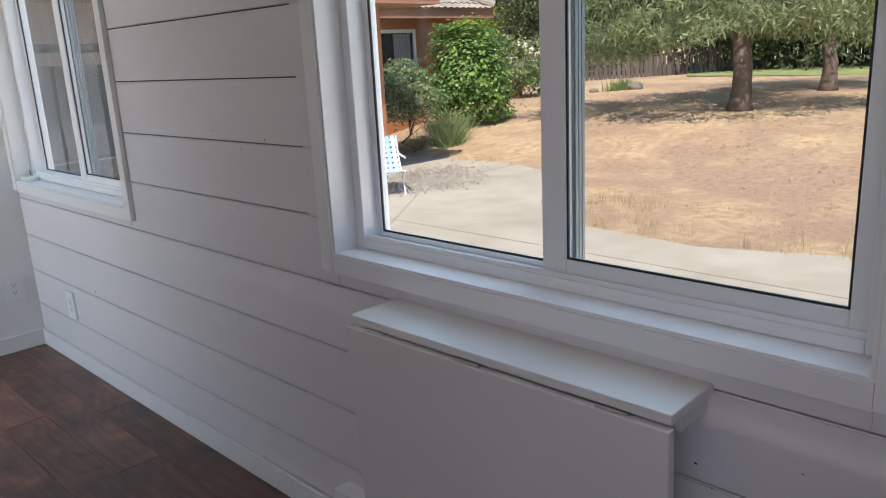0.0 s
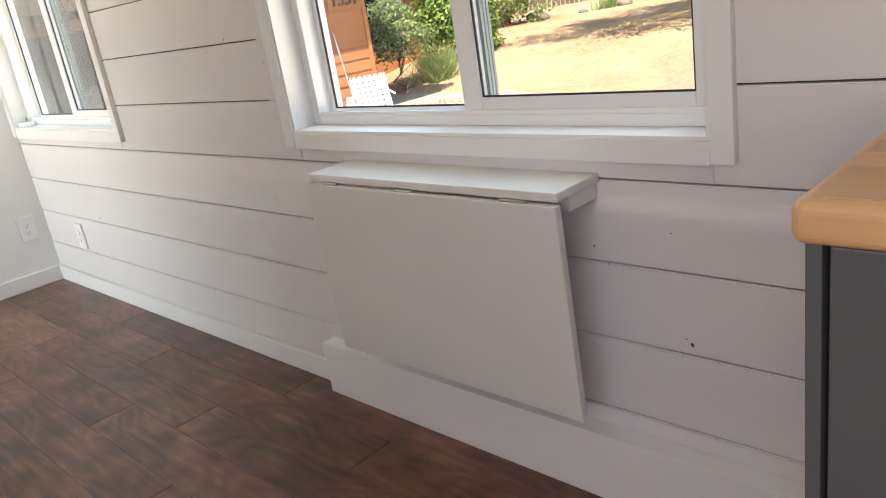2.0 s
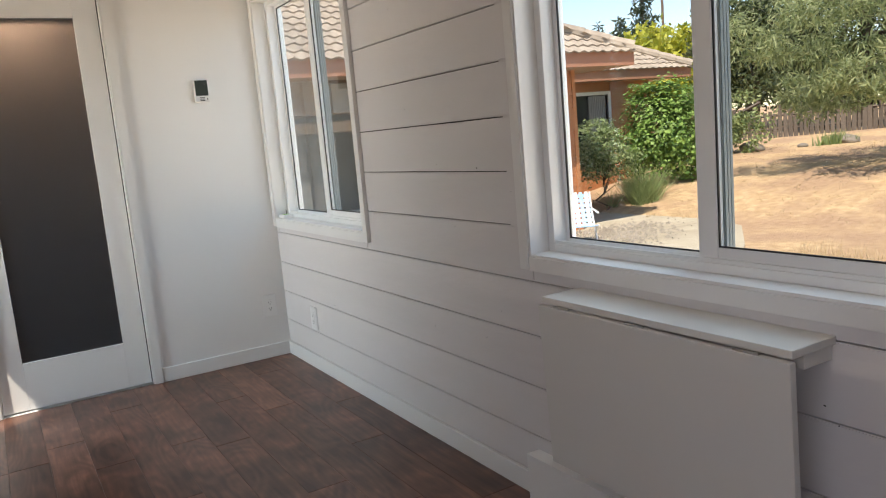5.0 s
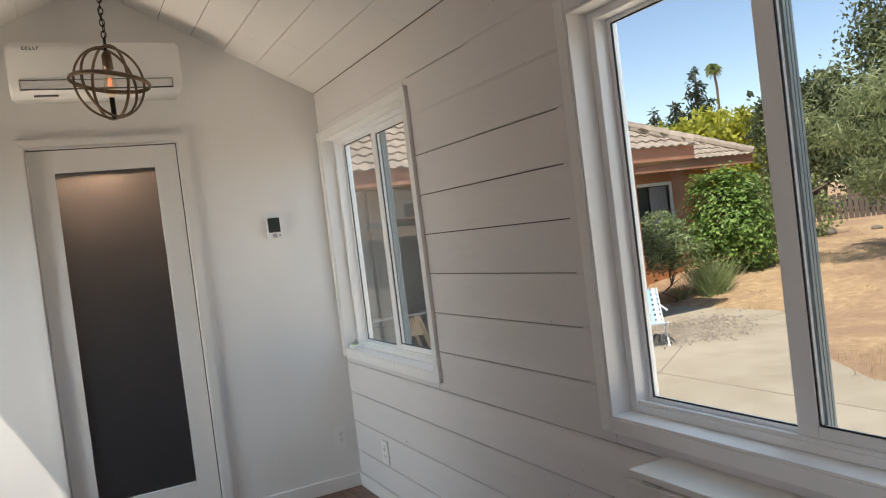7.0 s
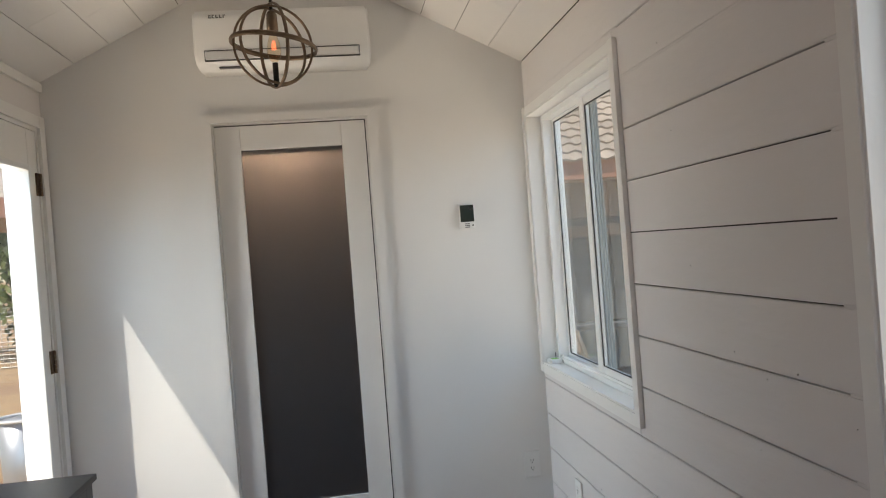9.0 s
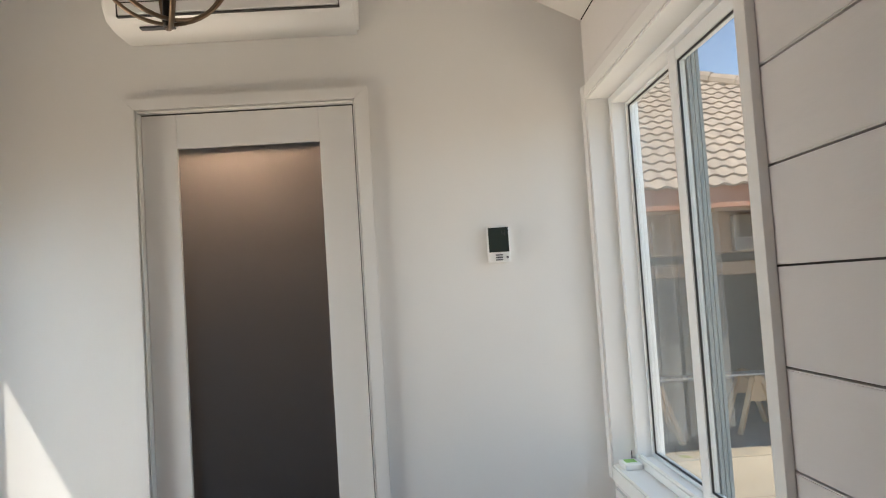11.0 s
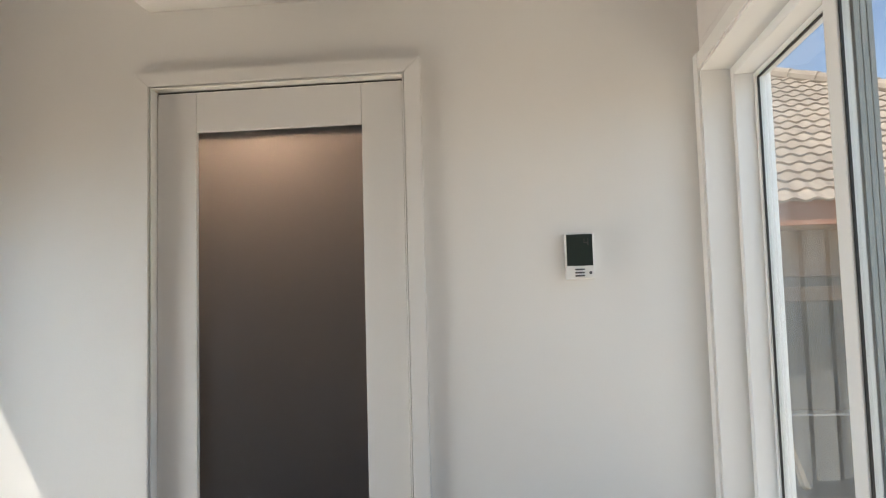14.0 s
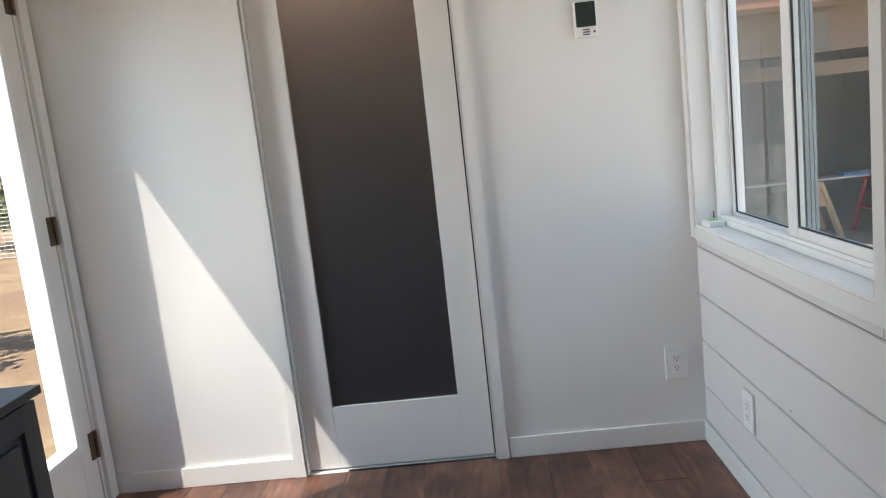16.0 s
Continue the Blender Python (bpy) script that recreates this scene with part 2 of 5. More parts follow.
DARKCAB = mat("charcoal_cabinet_paint", (0.045, 0.044, 0.047), 0.4, grain=0.05, bump=0.02)
TABLE = mat("white_lacquered_board", (0.66, 0.65, 0.615), 0.3, grain=0.012, bump=0.015)
STEEL = mat("brushed_steel", (0.52, 0.5, 0.47), 0.35, 1.0, bump=0.02)
BRONZE = mat("aged_bronze", (0.17, 0.12, 0.082), 0.42, 0.85, grain=0.25, scale=30, bump=0.05)
BLACKMETAL = mat("black_iron", (0.025, 0.022, 0.02), 0.45, 0.6, bump=0.03)
PLASTIC = mat("white_plastic", (0.80, 0.80, 0.79), 0.3, grain=0.01, bump=0)
BATHWALL = mat("blue_grey_bath_shell", (0.25, 0.32, 0.40), 0.6, grain=0.06)
SLOT = mat("dark_slot", (0.02, 0.02, 0.02), 0.6, bump=0)
GREYTEXT = mat("dark_grey_print", (0.09, 0.09, 0.1), 0.5, bump=0)
SCREEN = mat("grey_green_display", (0.022, 0.032, 0.028), 0.22, bump=0)
LABELGREEN = mat("green_label", (0.25, 0.5, 0.12), 0.5, bump=0)
BULBGLASS = pane_mat("bulb_glass", (1.0, 0.93, 0.82))
FILAMENT = glow_mat("glowing_filament", (1.0, 0.20, 0.08), 1.3)
# outdoors
CONCRETE = mat("old_concrete", (0.335, 0.285, 0.205), 0.85, grain=0.12, scale=2.2, bump=0.25, bump_scale=40, second=(0.49, 0.43, 0.33), big=0.35)
DRYGROUND = ground_mat("dry_grass_ground")
GREENGRASS = mat("green_lawn", (0.16, 0.21, 0.06), 0.95, scale=3, bump=0.4, bump_scale=30, second=(0.32, 0.33, 0.12))
STRAW = leaf_mat("dry_grass_blade", (0.34, 0.23, 0.12), (0.62, 0.49, 0.30), 0.2)
ROOFTILE = mat("weathered_roof_tile", (0.29, 0.235, 0.185), 0.85, grain=0.1, scale=6, bump=0.3, second=(0.46, 0.385, 0.305), vary=0.16)
FASCIA = mat("terracotta_fascia_paint", (0.42, 0.20, 0.125), 0.6, grain=0.05, bump=0.04)
SIDING = mat("orange_brown_siding", (0.40, 0.155, 0.06), 0.65, grain=0.1, scale=4, stretch=(0.3, 0.3, 4), bump=0.1, second=(0.50, 0.215, 0.09), vary=0.08)
STUCCO = mat("tan_stucco", (0.33, 0.235, 0.17), 0.85, bump=0.2)
GARAGEIN = mat("garage_interior", (0.26, 0.245, 0.225), 0.9, grain=0.12, bump=0.1)
LEAFBUSH = leaf_mat("bush_leaf", (0.06, 0.14, 0.025), (0.30, 0.46, 0.11))
LEAFPALE = leaf_mat("pale_shrub_leaf", (0.13, 0.19, 0.065), (0.36, 0.42, 0.18))
LEAFSHRUB = leaf_mat("shrub_leaflet", (0.085, 0.145, 0.06), (0.38, 0.47, 0.21))
LEAFGRASS = leaf_mat("ornamental_grass_blade", (0.10, 0.17, 0.06), (0.36, 0.44, 0.18))
LEAFOAK = leaf_mat("oak_leaf", (0.03, 0.048, 0.018), (0.15, 0.18, 0.07))
LEAFPINE = leaf_mat("pine_needle", (0.15, 0.20, 0.08), (0.44, 0.49, 0.25), 0.5)
LEAFYELLOW = leaf_mat("yellow_leaf", (0.26, 0.30, 0.03), (0.55, 0.52, 0.07))
LEAFDARK = leaf_mat("conifer_needle", (0.02, 0.04, 0.022), (0.06, 0.085, 0.04))
BARK = mat("grey_brown_bark", (0.10, 0.07, 0.05), 0.95, grain=0.3, scale=10, stretch=(2, 2, 0.5), bump=0.6, bump_scale=25, second=(0.2, 0.145, 0.105))
FENCEWOOD = mat("weathered_fence_board", (0.12, 0.094, 0.074), 0.9, grain=0.2, stretch=(3, 3, 0.5), bump=0.2, vary=0.2)
WHITETUBE = mat("white_tube", (0.75, 0.75, 0.74), 0.4, bump=0)
WEBBING = mat("blue_white_webbing", (0.10, 0.34, 0.72), 0.7, scale=30, second=(0.45, 0.62, 0.80), bump=0.1)
GRAVEL = mat("pale_gravel", (0.22, 0.19, 0.155), 0.9, second=(0.42, 0.37, 0.31), bump=0.2)
JOINT = mat("dirt_filled_joint", (0.25, 0.21, 0.17), 0.95, bump=0.1)
ROCKMAT = mat("grey_rock", (0.13, 0.11, 0.09), 0.9, second=(0.26, 0.22, 0.18), bump=0.5, bump_scale=10)
SAWWOOD = mat("raw_pine_lumber", (0.58, 0.40, 0.22), 0.7, second=(0.7, 0.52, 0.32), stretch=(1, 1, 4), bump=0.05)
REDPAINT = mat("red_painted_steel", (0.42, 0.03, 0.025), 0.4, bump=0)
PALETIN = mat("pale_tin", (0.55, 0.56, 0.57), 0.4, 0.6, bump=0)
BLUEPLASTIC = mat("blue_plastic", (0.08, 0.3, 0.5), 0.45, bump=0)
DARKGLASS = mat("dark_house_glass", (0.02, 0.024, 0.026), 0.06, bump=0)
CURTAIN = mat("grey_curtain", (0.32, 0.32, 0.31), 0.9, stretch=(12, 12, 0.5), bump=0.2)


# ---- mesh helpers ----
def box(bm, x0, x1, y0, y1, z0, z1, bevel=0.0):
    r = bmesh.ops.create_cube(bm, size=1.0)
    vs = r["verts"]
    c = Vector(((x0 + x1) / 2, (y0 + y1) / 2, (z0 + z1) / 2))
    s = Vector((abs(x1 - x0), abs(y1 - y0), abs(z1 - z0)))
    for v in vs:
        v.co = Vector((v.co.x * s.x, v.co.y * s.y, v.co.z * s.z)) + c
    if bevel:
        es = list({e for v in vs for e in v.link_edges})
        bmesh.ops.bevel(bm, geom=es, offset=bevel, segments=2, affect="EDGES", profile=0.6)
    return bm


def boxed(x0, x1, y0, y1, z0, z1, bevel=0.0):
    return box(bmesh.new(), x0, x1, y0, y1, z0, z1, bevel)


def rod(bm, a, b, r0, r1=None, seg=10):
    a, b = Vector(a), Vector(b)
    d = b - a
    q = d.to_track_quat("Z", "Y").to_matrix().to_4x4()
    m = Matrix.Translation((a + b) / 2) @ q
    bmesh.ops.create_cone(bm, cap_ends=True, segments=seg, radius1=r0, radius2=r0 if r1 is None else r1, depth=d.length, matrix=m)
    return bm


def torus(bm, centre, axis, major, minor, seg=48, sub=8, flat=1.0):
    """A ring of tube; flat stretches the tube along the ring's axis."""
    q = Vector(axis).to_track_quat("Z", "Y").to_matrix().to_4x4()
    m = Matrix.Translation(centre) @ q
    rows = []
    for i in range(seg):
        a = 2 * math.pi * i / seg
        row = []
        for j in range(sub):
            b = 2 * math.pi * j / sub
            r = major + minor * math.cos(b)
            row.append(bm.verts.new(m @ Vector((r * math.cos(a), r * math.sin(a), minor * flat * math.sin(b)))))
        rows.append(row)
    for i in range(seg):
        for j in range(sub):
            bm.faces.new((rows[i][j], rows[(i + 1) % seg][j], rows[(i + 1) % seg][(j + 1) % sub], rows[i][(j + 1) % sub]))
    return bm


def prism(bm, pts, axis, lo, hi):
    """Extrudes a 2D outline along an axis ('x', 'y' or 'z') from lo to hi."""
    def place(p, k):
        return {"x": (k, p[0], p[1]), "y": (p[0], k, p[1]), "z": (p[0], p[1], k)}[axis]
    a = [bm.verts.new(place(p, lo)) for p in pts]
    b = [bm.verts.new(place(p, hi)) for p in pts]
    bm.faces.new(a)
    bm.faces.new(list(reversed(b)))
    for i in range(len(pts)):
        j = (i + 1) % len(pts)
        bm.faces.new((a[j], a[i], b[i], b[j]))
    return bm


def finish(bm, name, material, smooth=False):
    bmesh.ops.recalc_face_normals(bm, faces=bm.faces)
    me = bpy.data.meshes.new(name)
    bm.to_mesh(me)
    bm.free()
    me.materials.append(material)
    if smooth:
        for p in me.polygons:
            p.use_smooth = True
    return me


def part(name, bm, material, parent=None, label="", smooth=False):
    ob = new(name, finish(bm, name, material, smooth))
    if parent is not None:
        ob.parent = parent
        if parent.parent is None:
            ob.matrix_parent_inverse = Matrix.Translation(-parent.location)
    if label:
        ob["label"] = label
    return ob


def thing(name, label, category, at=(0, 0, 0), group="", kind=""):
    e = new(name)
    e.empty_display_size = 0.1
    e.location = at
    return tagged(e, label, category, group, kind)


def piece(name, mesh, parent, loc=(0, 0, 0)):
    """A piece that shares its mesh with its like."""
    ob = new(name, mesh)
    ob.parent = parent
    ob.location = loc
    return ob


def structure(name, bm, material, label, category="wall", smooth=False):
    return tagged(new(name, finish(bm, name, material, smooth)), label, category, "", "structure")


def quads_mesh(name, verts, faces, material, smooth=False):
    me = bpy.data.meshes.new(name)
    me.from_pydata([tuple(v) for v in verts], [], [tuple(f) for f in faces])
    me.materials.append(material)
    if smooth:
        for p in me.polygons:
            p.use_smooth = True
    return me


def leaves(name, centres, size, material, rng, droop=0.0, slim=0.55, facing=0.0):
    """Many small leaves, each its own island; facing turns their upper sides outwards and up."""
    c = np.asarray(centres)
    n = len(c)
    d = rng.normal(size=(n, 3))
    d[:, 2] -= droop
    if facing:
        out = c - c.mean(0)
        out /= np.linalg.norm(out, axis=1)[:, None] + 1e-6
        up = out * facing + np.array((0, 0, 0.8)) * facing + rng.normal(size=(n, 3)) * 0.45
        up /= np.linalg.norm(up, axis=1)[:, None]
        d -= up * (d * up).sum(1)[:, None]
    else:
        up = rng.normal(size=(n, 3))
    d /= np.linalg.norm(d, axis=1)[:, None]
    u = np.cross(d, up)
    u /= np.linalg.norm(u, axis=1)[:, None]
    s = size * rng.uniform(0.6, 1.35, n)[:, None]
    tip, side = d * s, u * s * slim * 0.5
    v = np.stack([c, c + tip * 0.5 + side, c + tip, c + tip * 0.5 - side], 1).reshape(-1, 3)
    f = np.arange(4 * n).reshape(-1, 4)
    return quads_mesh(name, v.tolist(), f.tolist(), material)


def clumps(rng, lobes, count, tight=0.2, per=70):
    """Points gathered in many small sprays over a union of soft lobes (x, y, z, rx, ry, rz)."""
    lobes = np.array(lobes, float)
    w = (lobes[:, 3] * lobes[:, 4] * lobes[:, 5]) ** (2 / 3)
    sprays = max(30, count // per)
    k = rng.choice(len(lobes), sprays, p=w / w.sum())
    d = rng.normal(size=(sprays, 3))
    d /= np.linalg.norm(d, axis=1)[:, None]
    r = rng.uniform(0.3, 1.0, sprays) ** 0.5
    r *= 1 + 0.22 * np.sin(d[:, 0] * 7 + k) * np.cos(d[:, 2] * 9 + 2 * k)
    centre = lobes[k, :3] + d * lobes[k, 3:6] * r[:, None]
    pick = rng.choice(sprays, count)
    spread = lobes[k[pick], 3:6] * tight * rng.uniform(0.6, 1.3, sprays)[pick][:, None]
    return centre[pick] + np.clip(rng.normal(size=(count, 3)), -1.7, 1.7) * spread * np.array((1, 1, 0.7))


# ---- the room: plan in metres ----
XL, YB, YE = -2.235, -6.4, 0.0          # long left wall, wall behind, end wall; the window wall is x = 0
ZE, ZR, XM = 2.275, 2.85, -1.118        # eaves, ridge, ridge line
ROWS = [0.075, 0.208, 0.378, 0.548, 0.722, 0.894, 1.063, 1.233, 1.402, 1.571, 1.741, 1.910, 2.075, 2.275]
W1 = (-1.205, -0.045, 0.797, 2.0)       # window openings: y from, y to, z from, z to
W2 = (-3.588, -2.388, 0.803, 2.0)
W3 = (-5.6, -3.5, 1.0, 1.8)             # unseen opening added behind the walk for fill light, in the left wall
DOOR_L = (-0.925, -0.065, 0.0, 2.06)    # glazed outer door in the left wall
DOOR_B = (-1.492, -0.777, 0.0, 2.046)   # frosted door in the end wall (x from, x to)


def wall_with_holes(bm, plane, lo, hi, u0, u1, z0, z1, holes):
    """A wall slab along one axis with rectangular openings cut right through it."""
    us = sorted({u0, u1, *[h[0] for h in holes], *[h[1] for h in holes]})
    zs = sorted({z0, z1, *[h[2] for h in holes], *[h[3] for h in holes]})
    for a, b in zip(us, us[1:]):
        run = None
        for c, d in zip(zs, zs[1:]):
            mid = ((a + b) / 2, (c + d) / 2)
            solid = not any(h[0] < mid[0] < h[1] and h[2] < mid[1] < h[3] for h in holes)
            if solid:
                run = (run[0], d) if run else (c, d)
            if run and (not solid or d == zs[-1]):
                if plane == "x":
                    box(bm, lo, hi, a, b, run[0], run[1])
                else:
                    box(bm, a, b, lo, hi, run[0], run[1])
                run = None
    return bm


wall_east = structure("wall_east", wall_with_holes(bmesh.new(), "x", 0.012, 0.15, YB - 0.15, 0.16, -0.1, ZE + 0.02, [W1, W2]), GAP, "white-painted horizontal board wall with two sliding windows")
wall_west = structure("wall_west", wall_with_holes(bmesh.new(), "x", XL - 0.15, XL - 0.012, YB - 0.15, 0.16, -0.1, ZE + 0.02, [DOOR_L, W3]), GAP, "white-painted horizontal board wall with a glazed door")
bm = wall_with_holes(bmesh.new(), "y", 0.0, 0.11, XL - 0.012, 0.012, -0.1, ZE, [DOOR_B])
prism(bm, [(XL - 0.012, ZE), (0.012, ZE), (XM, ZR + 0.01)], "y", 0.0, 0.11)
wall_north = structure("wall_north", bm, WALL, "smooth white-painted end wall with a gabled top")
bm = boxed(XL - 0.012, 0.012, YB - 0.12, YB, -0.1, ZE)
prism(bm, [(XL - 0.012, ZE), (0.012, ZE), (XM, ZR + 0.01)], "y", YB - 0.12, YB)
structure("wall_south", bm, WALL, "plain white wall closing the room")
structure("subfloor", boxed(XL - 0.15, 0.15, YB - 0.15, 1.7, -0.12, -0.016), GAP, "dark underlay below the floor boards", "floor")

# ceiling: two sloped fields of boards, one mesh each
for name, x_low, sign in (("ceiling_east", 0.0, -1), ("ceiling_west", XL, 1)):
    bm = bmesh.new()
    run, rise = abs(XM - x_low), ZR - ZE
    n, ln = 7, math.hypot(run, rise)
    ex = Vector((sign * run / ln, 0, rise / ln))
    nrm = Vector((-ex.z * sign, 0, ex.x * sign))
    nrm = nrm if nrm.z > 0 else -nrm
    rng = random.Random(4)
    for i in range(n):
        cuts = [YB]
        while cuts[-1] < -0.02:
            cuts.append(min(0.0, cuts[-1] + rng.uniform(1.4, 2.6)))
        for a, b in zip(cuts, cuts[1:]):
            p0 = Vector((x_low, 0, ZE)) + ex * (ln * i / n + 0.0015)
            p1 = Vector((x_low, 0, ZE)) + ex * (ln * (i + 1) / n - 0.0015)
            q0, q1 = p0 + nrm * 0.012, p1 + nrm * 0.012
            prism(bm, [(p0.x, p0.z), (p1.x, p1.z), (q1.x, q1.z), (q0.x, q0.z)], "y", a + 0.0006, b - 0.0006)
    structure(name, bm, CEIL, "white-painted sloped board ceiling", "ceiling")
    bm = bmesh.new()
    o = Vector((x_low, 0, ZE)) - ex * 0.2
    r = Vector((XM, 0, ZR))
    prism(bm, [((o + nrm * 0.014).x, (o + nrm * 0.014).z), ((r + nrm * 0.014).x, (r + nrm * 0.014).z), ((r + nrm * 0.16).x, (r + nrm * 0.16).z), ((o + nrm * 0.16).x, (o + nrm * 0.16).z)], "y", YB - 0.2, 1.8)
    structure("roof_" + name[8:], bm, GAP, "dark roof deck above the ceiling boards", "roof")
# corner battens under the slopes
structure("trim_eaves", boxed(XL, XL + 0.014, YB, -0.001, ZE - 0.045, ZE - 0.004, 0.003), TRIM, "thin white cover strip under the ceiling", "trim")

# baseboards
bm = boxed(-0.012, 0.0, -2.352, -0.013, 0.0, 0.075, 0.003)
structure("baseboard_east", bm, TRIM, "low white painted baseboard", "baseboard")
bm = boxed(-0.728, -0.0, -0.013, -0.0005, 0.0, 0.077, 0.003)
structure("baseboard_north_1", bm, TRIM, "low white painted baseboard", "baseboard")
structure("baseboard_north_2", boxed(XL, -1.539, -0.013, -0.0005, 0.0, 0.077, 0.003), TRIM, "low white painted baseboard", "baseboard")
structure("baseboard_west", boxed(XL, XL + 0.012, YB, -0.99, 0.0, 0.077, 0.003), TRIM, "low white painted baseboard", "baseboard")
bm = bmesh.new()
box(bm, -0.052, -0.001, YB, -2.354, 0.0, 0.166, 0.002)
structure("boxed_ledge", bm, TRIM, "low white boxed-in ledge along the foot of the board wall", "ledge")


# ---- windows ----
def window_casing(name, y0, y1, z0, z1, x_face, sign, w=0.043, left=None):
    """Four flat boards round an opening on the room side; sign: direction into the room."""
    t = 0.018 * sign
    a, b = sorted((x_face, x_face + t))
    e = thing(name, "flat white window casing", "trim", ((a + b) / 2, (y0 + y1) / 2, z0), kind="structure")
    lw = w if left is None else left
    part("casing_board", boxed(a, b, y0 - w, y0, z0 - w + 0.003, z1 + w, 0.002), TRIM, e)
    part("casing_board", boxed(a, b, y1, y1 + lw, z0 - w + 0.003, z1 + w, 0.002), TRIM, e)
    part("casing_board", boxed(a + 0.002, b - 0.002 if sign > 0 else b, y0 + 0.0005, y1 - 0.0005, z1, z1 + w - 0.004, 0.0015), TRIM, e)
    part("casing_board", boxed(a + 0.002, b, y0 + 0.0005, y1 - 0.0005, z0 - w, z0, 0.0015), TRIM, e)
    return e


def slider(name, y0, y1, z0, z1):
    """A two-sash sliding window in the wall x = 0; the sash towards -y runs on the room side."""
    e = thing(name, "white vinyl sliding window with clear panes and dark gaskets", "window", (0.1, (y0 + y1) / 2, z0), kind="structure")
    ym = (y0 + y1) / 2
    # reveal lining
    for n_, b_ in (("reveal_board", (0.0, 0.075, y0, y0 + 0.008, z0 + 0.008, z1 - 0.008)), ("reveal_board", (0.0, 0.075, y1 - 0.008, y1, z0 + 0.008, z1 - 0.008)),
                   ("reveal_board", (0.0, 0.075, y0, y1, z1 - 0.008, z1)), ("window_sill", (0.0, 0.075, y0, y1, z0, z0 + 0.008))):
        part(n_, boxed(b_[0] - 0.012, *b_[1:], 0.001), TRIM, e)
    a0, a1, c0, c1 = y0 + 0.008, y1 - 0.008, z0 + 0.008, z1 - 0.008
    f = 0.028
    bm = bmesh.new()
    box(bm, 0.060, 0.149, a0, a0 + f, c0, c1, 0.003)
    box(bm, 0.060, 0.149, a1 - f, a1, c0, c1, 0.003)
    box(bm, 0.060, 0.149, a0 + f, a1 - f, c0, c0 + f - 0.004, 0.003)
    box(bm, 0.060, 0.149, a0 + f, a1 - f, c1 - f + 0.004, c1, 0.003)
    box(bm, 0.0665, 0.074, a0 + f, a1 - f, c0 + f - 0.006, c0 + f + 0.006, 0.001)
    part("window_frame", bm, VINYL, e)

    def sash(nm, s0, s1, x0, x1, w_near, w_far, rail):
        b = bmesh.new()
        zz0, zz1 = c0 + f - 0.004, c1 - f + 0.004
        for q in ((s0, s0 + w_near, zz0, zz1), (s1 - w_far, s1, zz0, zz1)):
            box(b, x0, x1, q[0], q[1], q[2], q[3], 0.003)
        for q in ((zz0, zz0 + rail), (zz1 - rail, zz1)):
            box(b, x0 + 0.0008, x1 - 0.0008, s0 + w_near, s1 - w_far, q[0], q[1], 0.002)
        sh = part(nm, b, VINYL, e)
        g0, g1, h0, h1 = s0 + w_near, s1 - w_far, zz0 + rail, zz1 - rail
        xm = (x0 + x1) / 2
        part("pane", boxed(xm - 0.003, xm + 0.003, g0, g1, h0, h1), PANE, sh)
        gk = bmesh.new()
        k = 0.004
        xa, xb = xm - 0.008, xm - 0.0035
        box(gk, xa, xb, g0, g0 + k, h0, h1)
        box(gk, xa, xb, g1 - k, g1, h0, h1)
        box(gk, xa, xb, g0 + k, g1 - k, h0, h0 + k)
        box(gk, xa, xb, g0 + k, g1 - k, h1 - k, h1)
        part("gasket", gk, GASKET, sh)
        return sh
    sash("sliding_sash", a0 + f - 0.004, ym + 0.028, 0.0745, 0.099, 0.032, 0.056, 0.036)
    # the ribbed strip's grey includes the shade on the sash stile
    lock = bmesh.new()
    for k in range(3):
        box(lock, 0.1005 + k * 0.011, 0.1095 + k * 0.011, ym - 0.0345, ym - 0.0305, c0 + f, c1 - f, 0.001)
    part("interlock", lock, INTERLOCK, e, "ribbed interlock strip, grey with painted-in shade")
    sash("fixed_sash", ym - 0.03, a1 - f + 0.004, 0.107, 0.132, 0.05, 0.018, 0.012)
    return e


window_1 = slider("window_1", *W1)
window_2 = slider("window_2", *W2)
window_casing("window_casing_1", *W1, 0.0, -1, left=0.044)
window_casing("window_casing_2", *W2, 0.0, -1)
# unseen window added behind the walk to hold a fill lamp
window_3 = thing("window_3", "unseen white window frame added round the back fill light", "window", (XL - 0.08, -4.55, 1.0), kind="structure")
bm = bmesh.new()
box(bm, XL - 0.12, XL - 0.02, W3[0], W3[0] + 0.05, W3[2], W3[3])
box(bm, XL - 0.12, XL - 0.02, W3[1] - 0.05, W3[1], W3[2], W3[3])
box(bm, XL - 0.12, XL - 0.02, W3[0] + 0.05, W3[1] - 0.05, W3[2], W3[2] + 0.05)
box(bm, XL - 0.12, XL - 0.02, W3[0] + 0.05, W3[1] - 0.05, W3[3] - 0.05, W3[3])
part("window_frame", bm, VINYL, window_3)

# ---- frosted door in the end wall ----
e = thing("door_casing_1", "white mitred door casing with a stepped inner edge", "trim", (-1.134, -0.01, 0), kind="structure")
X0, X1, ZT = -1.492, -0.777, 2.046
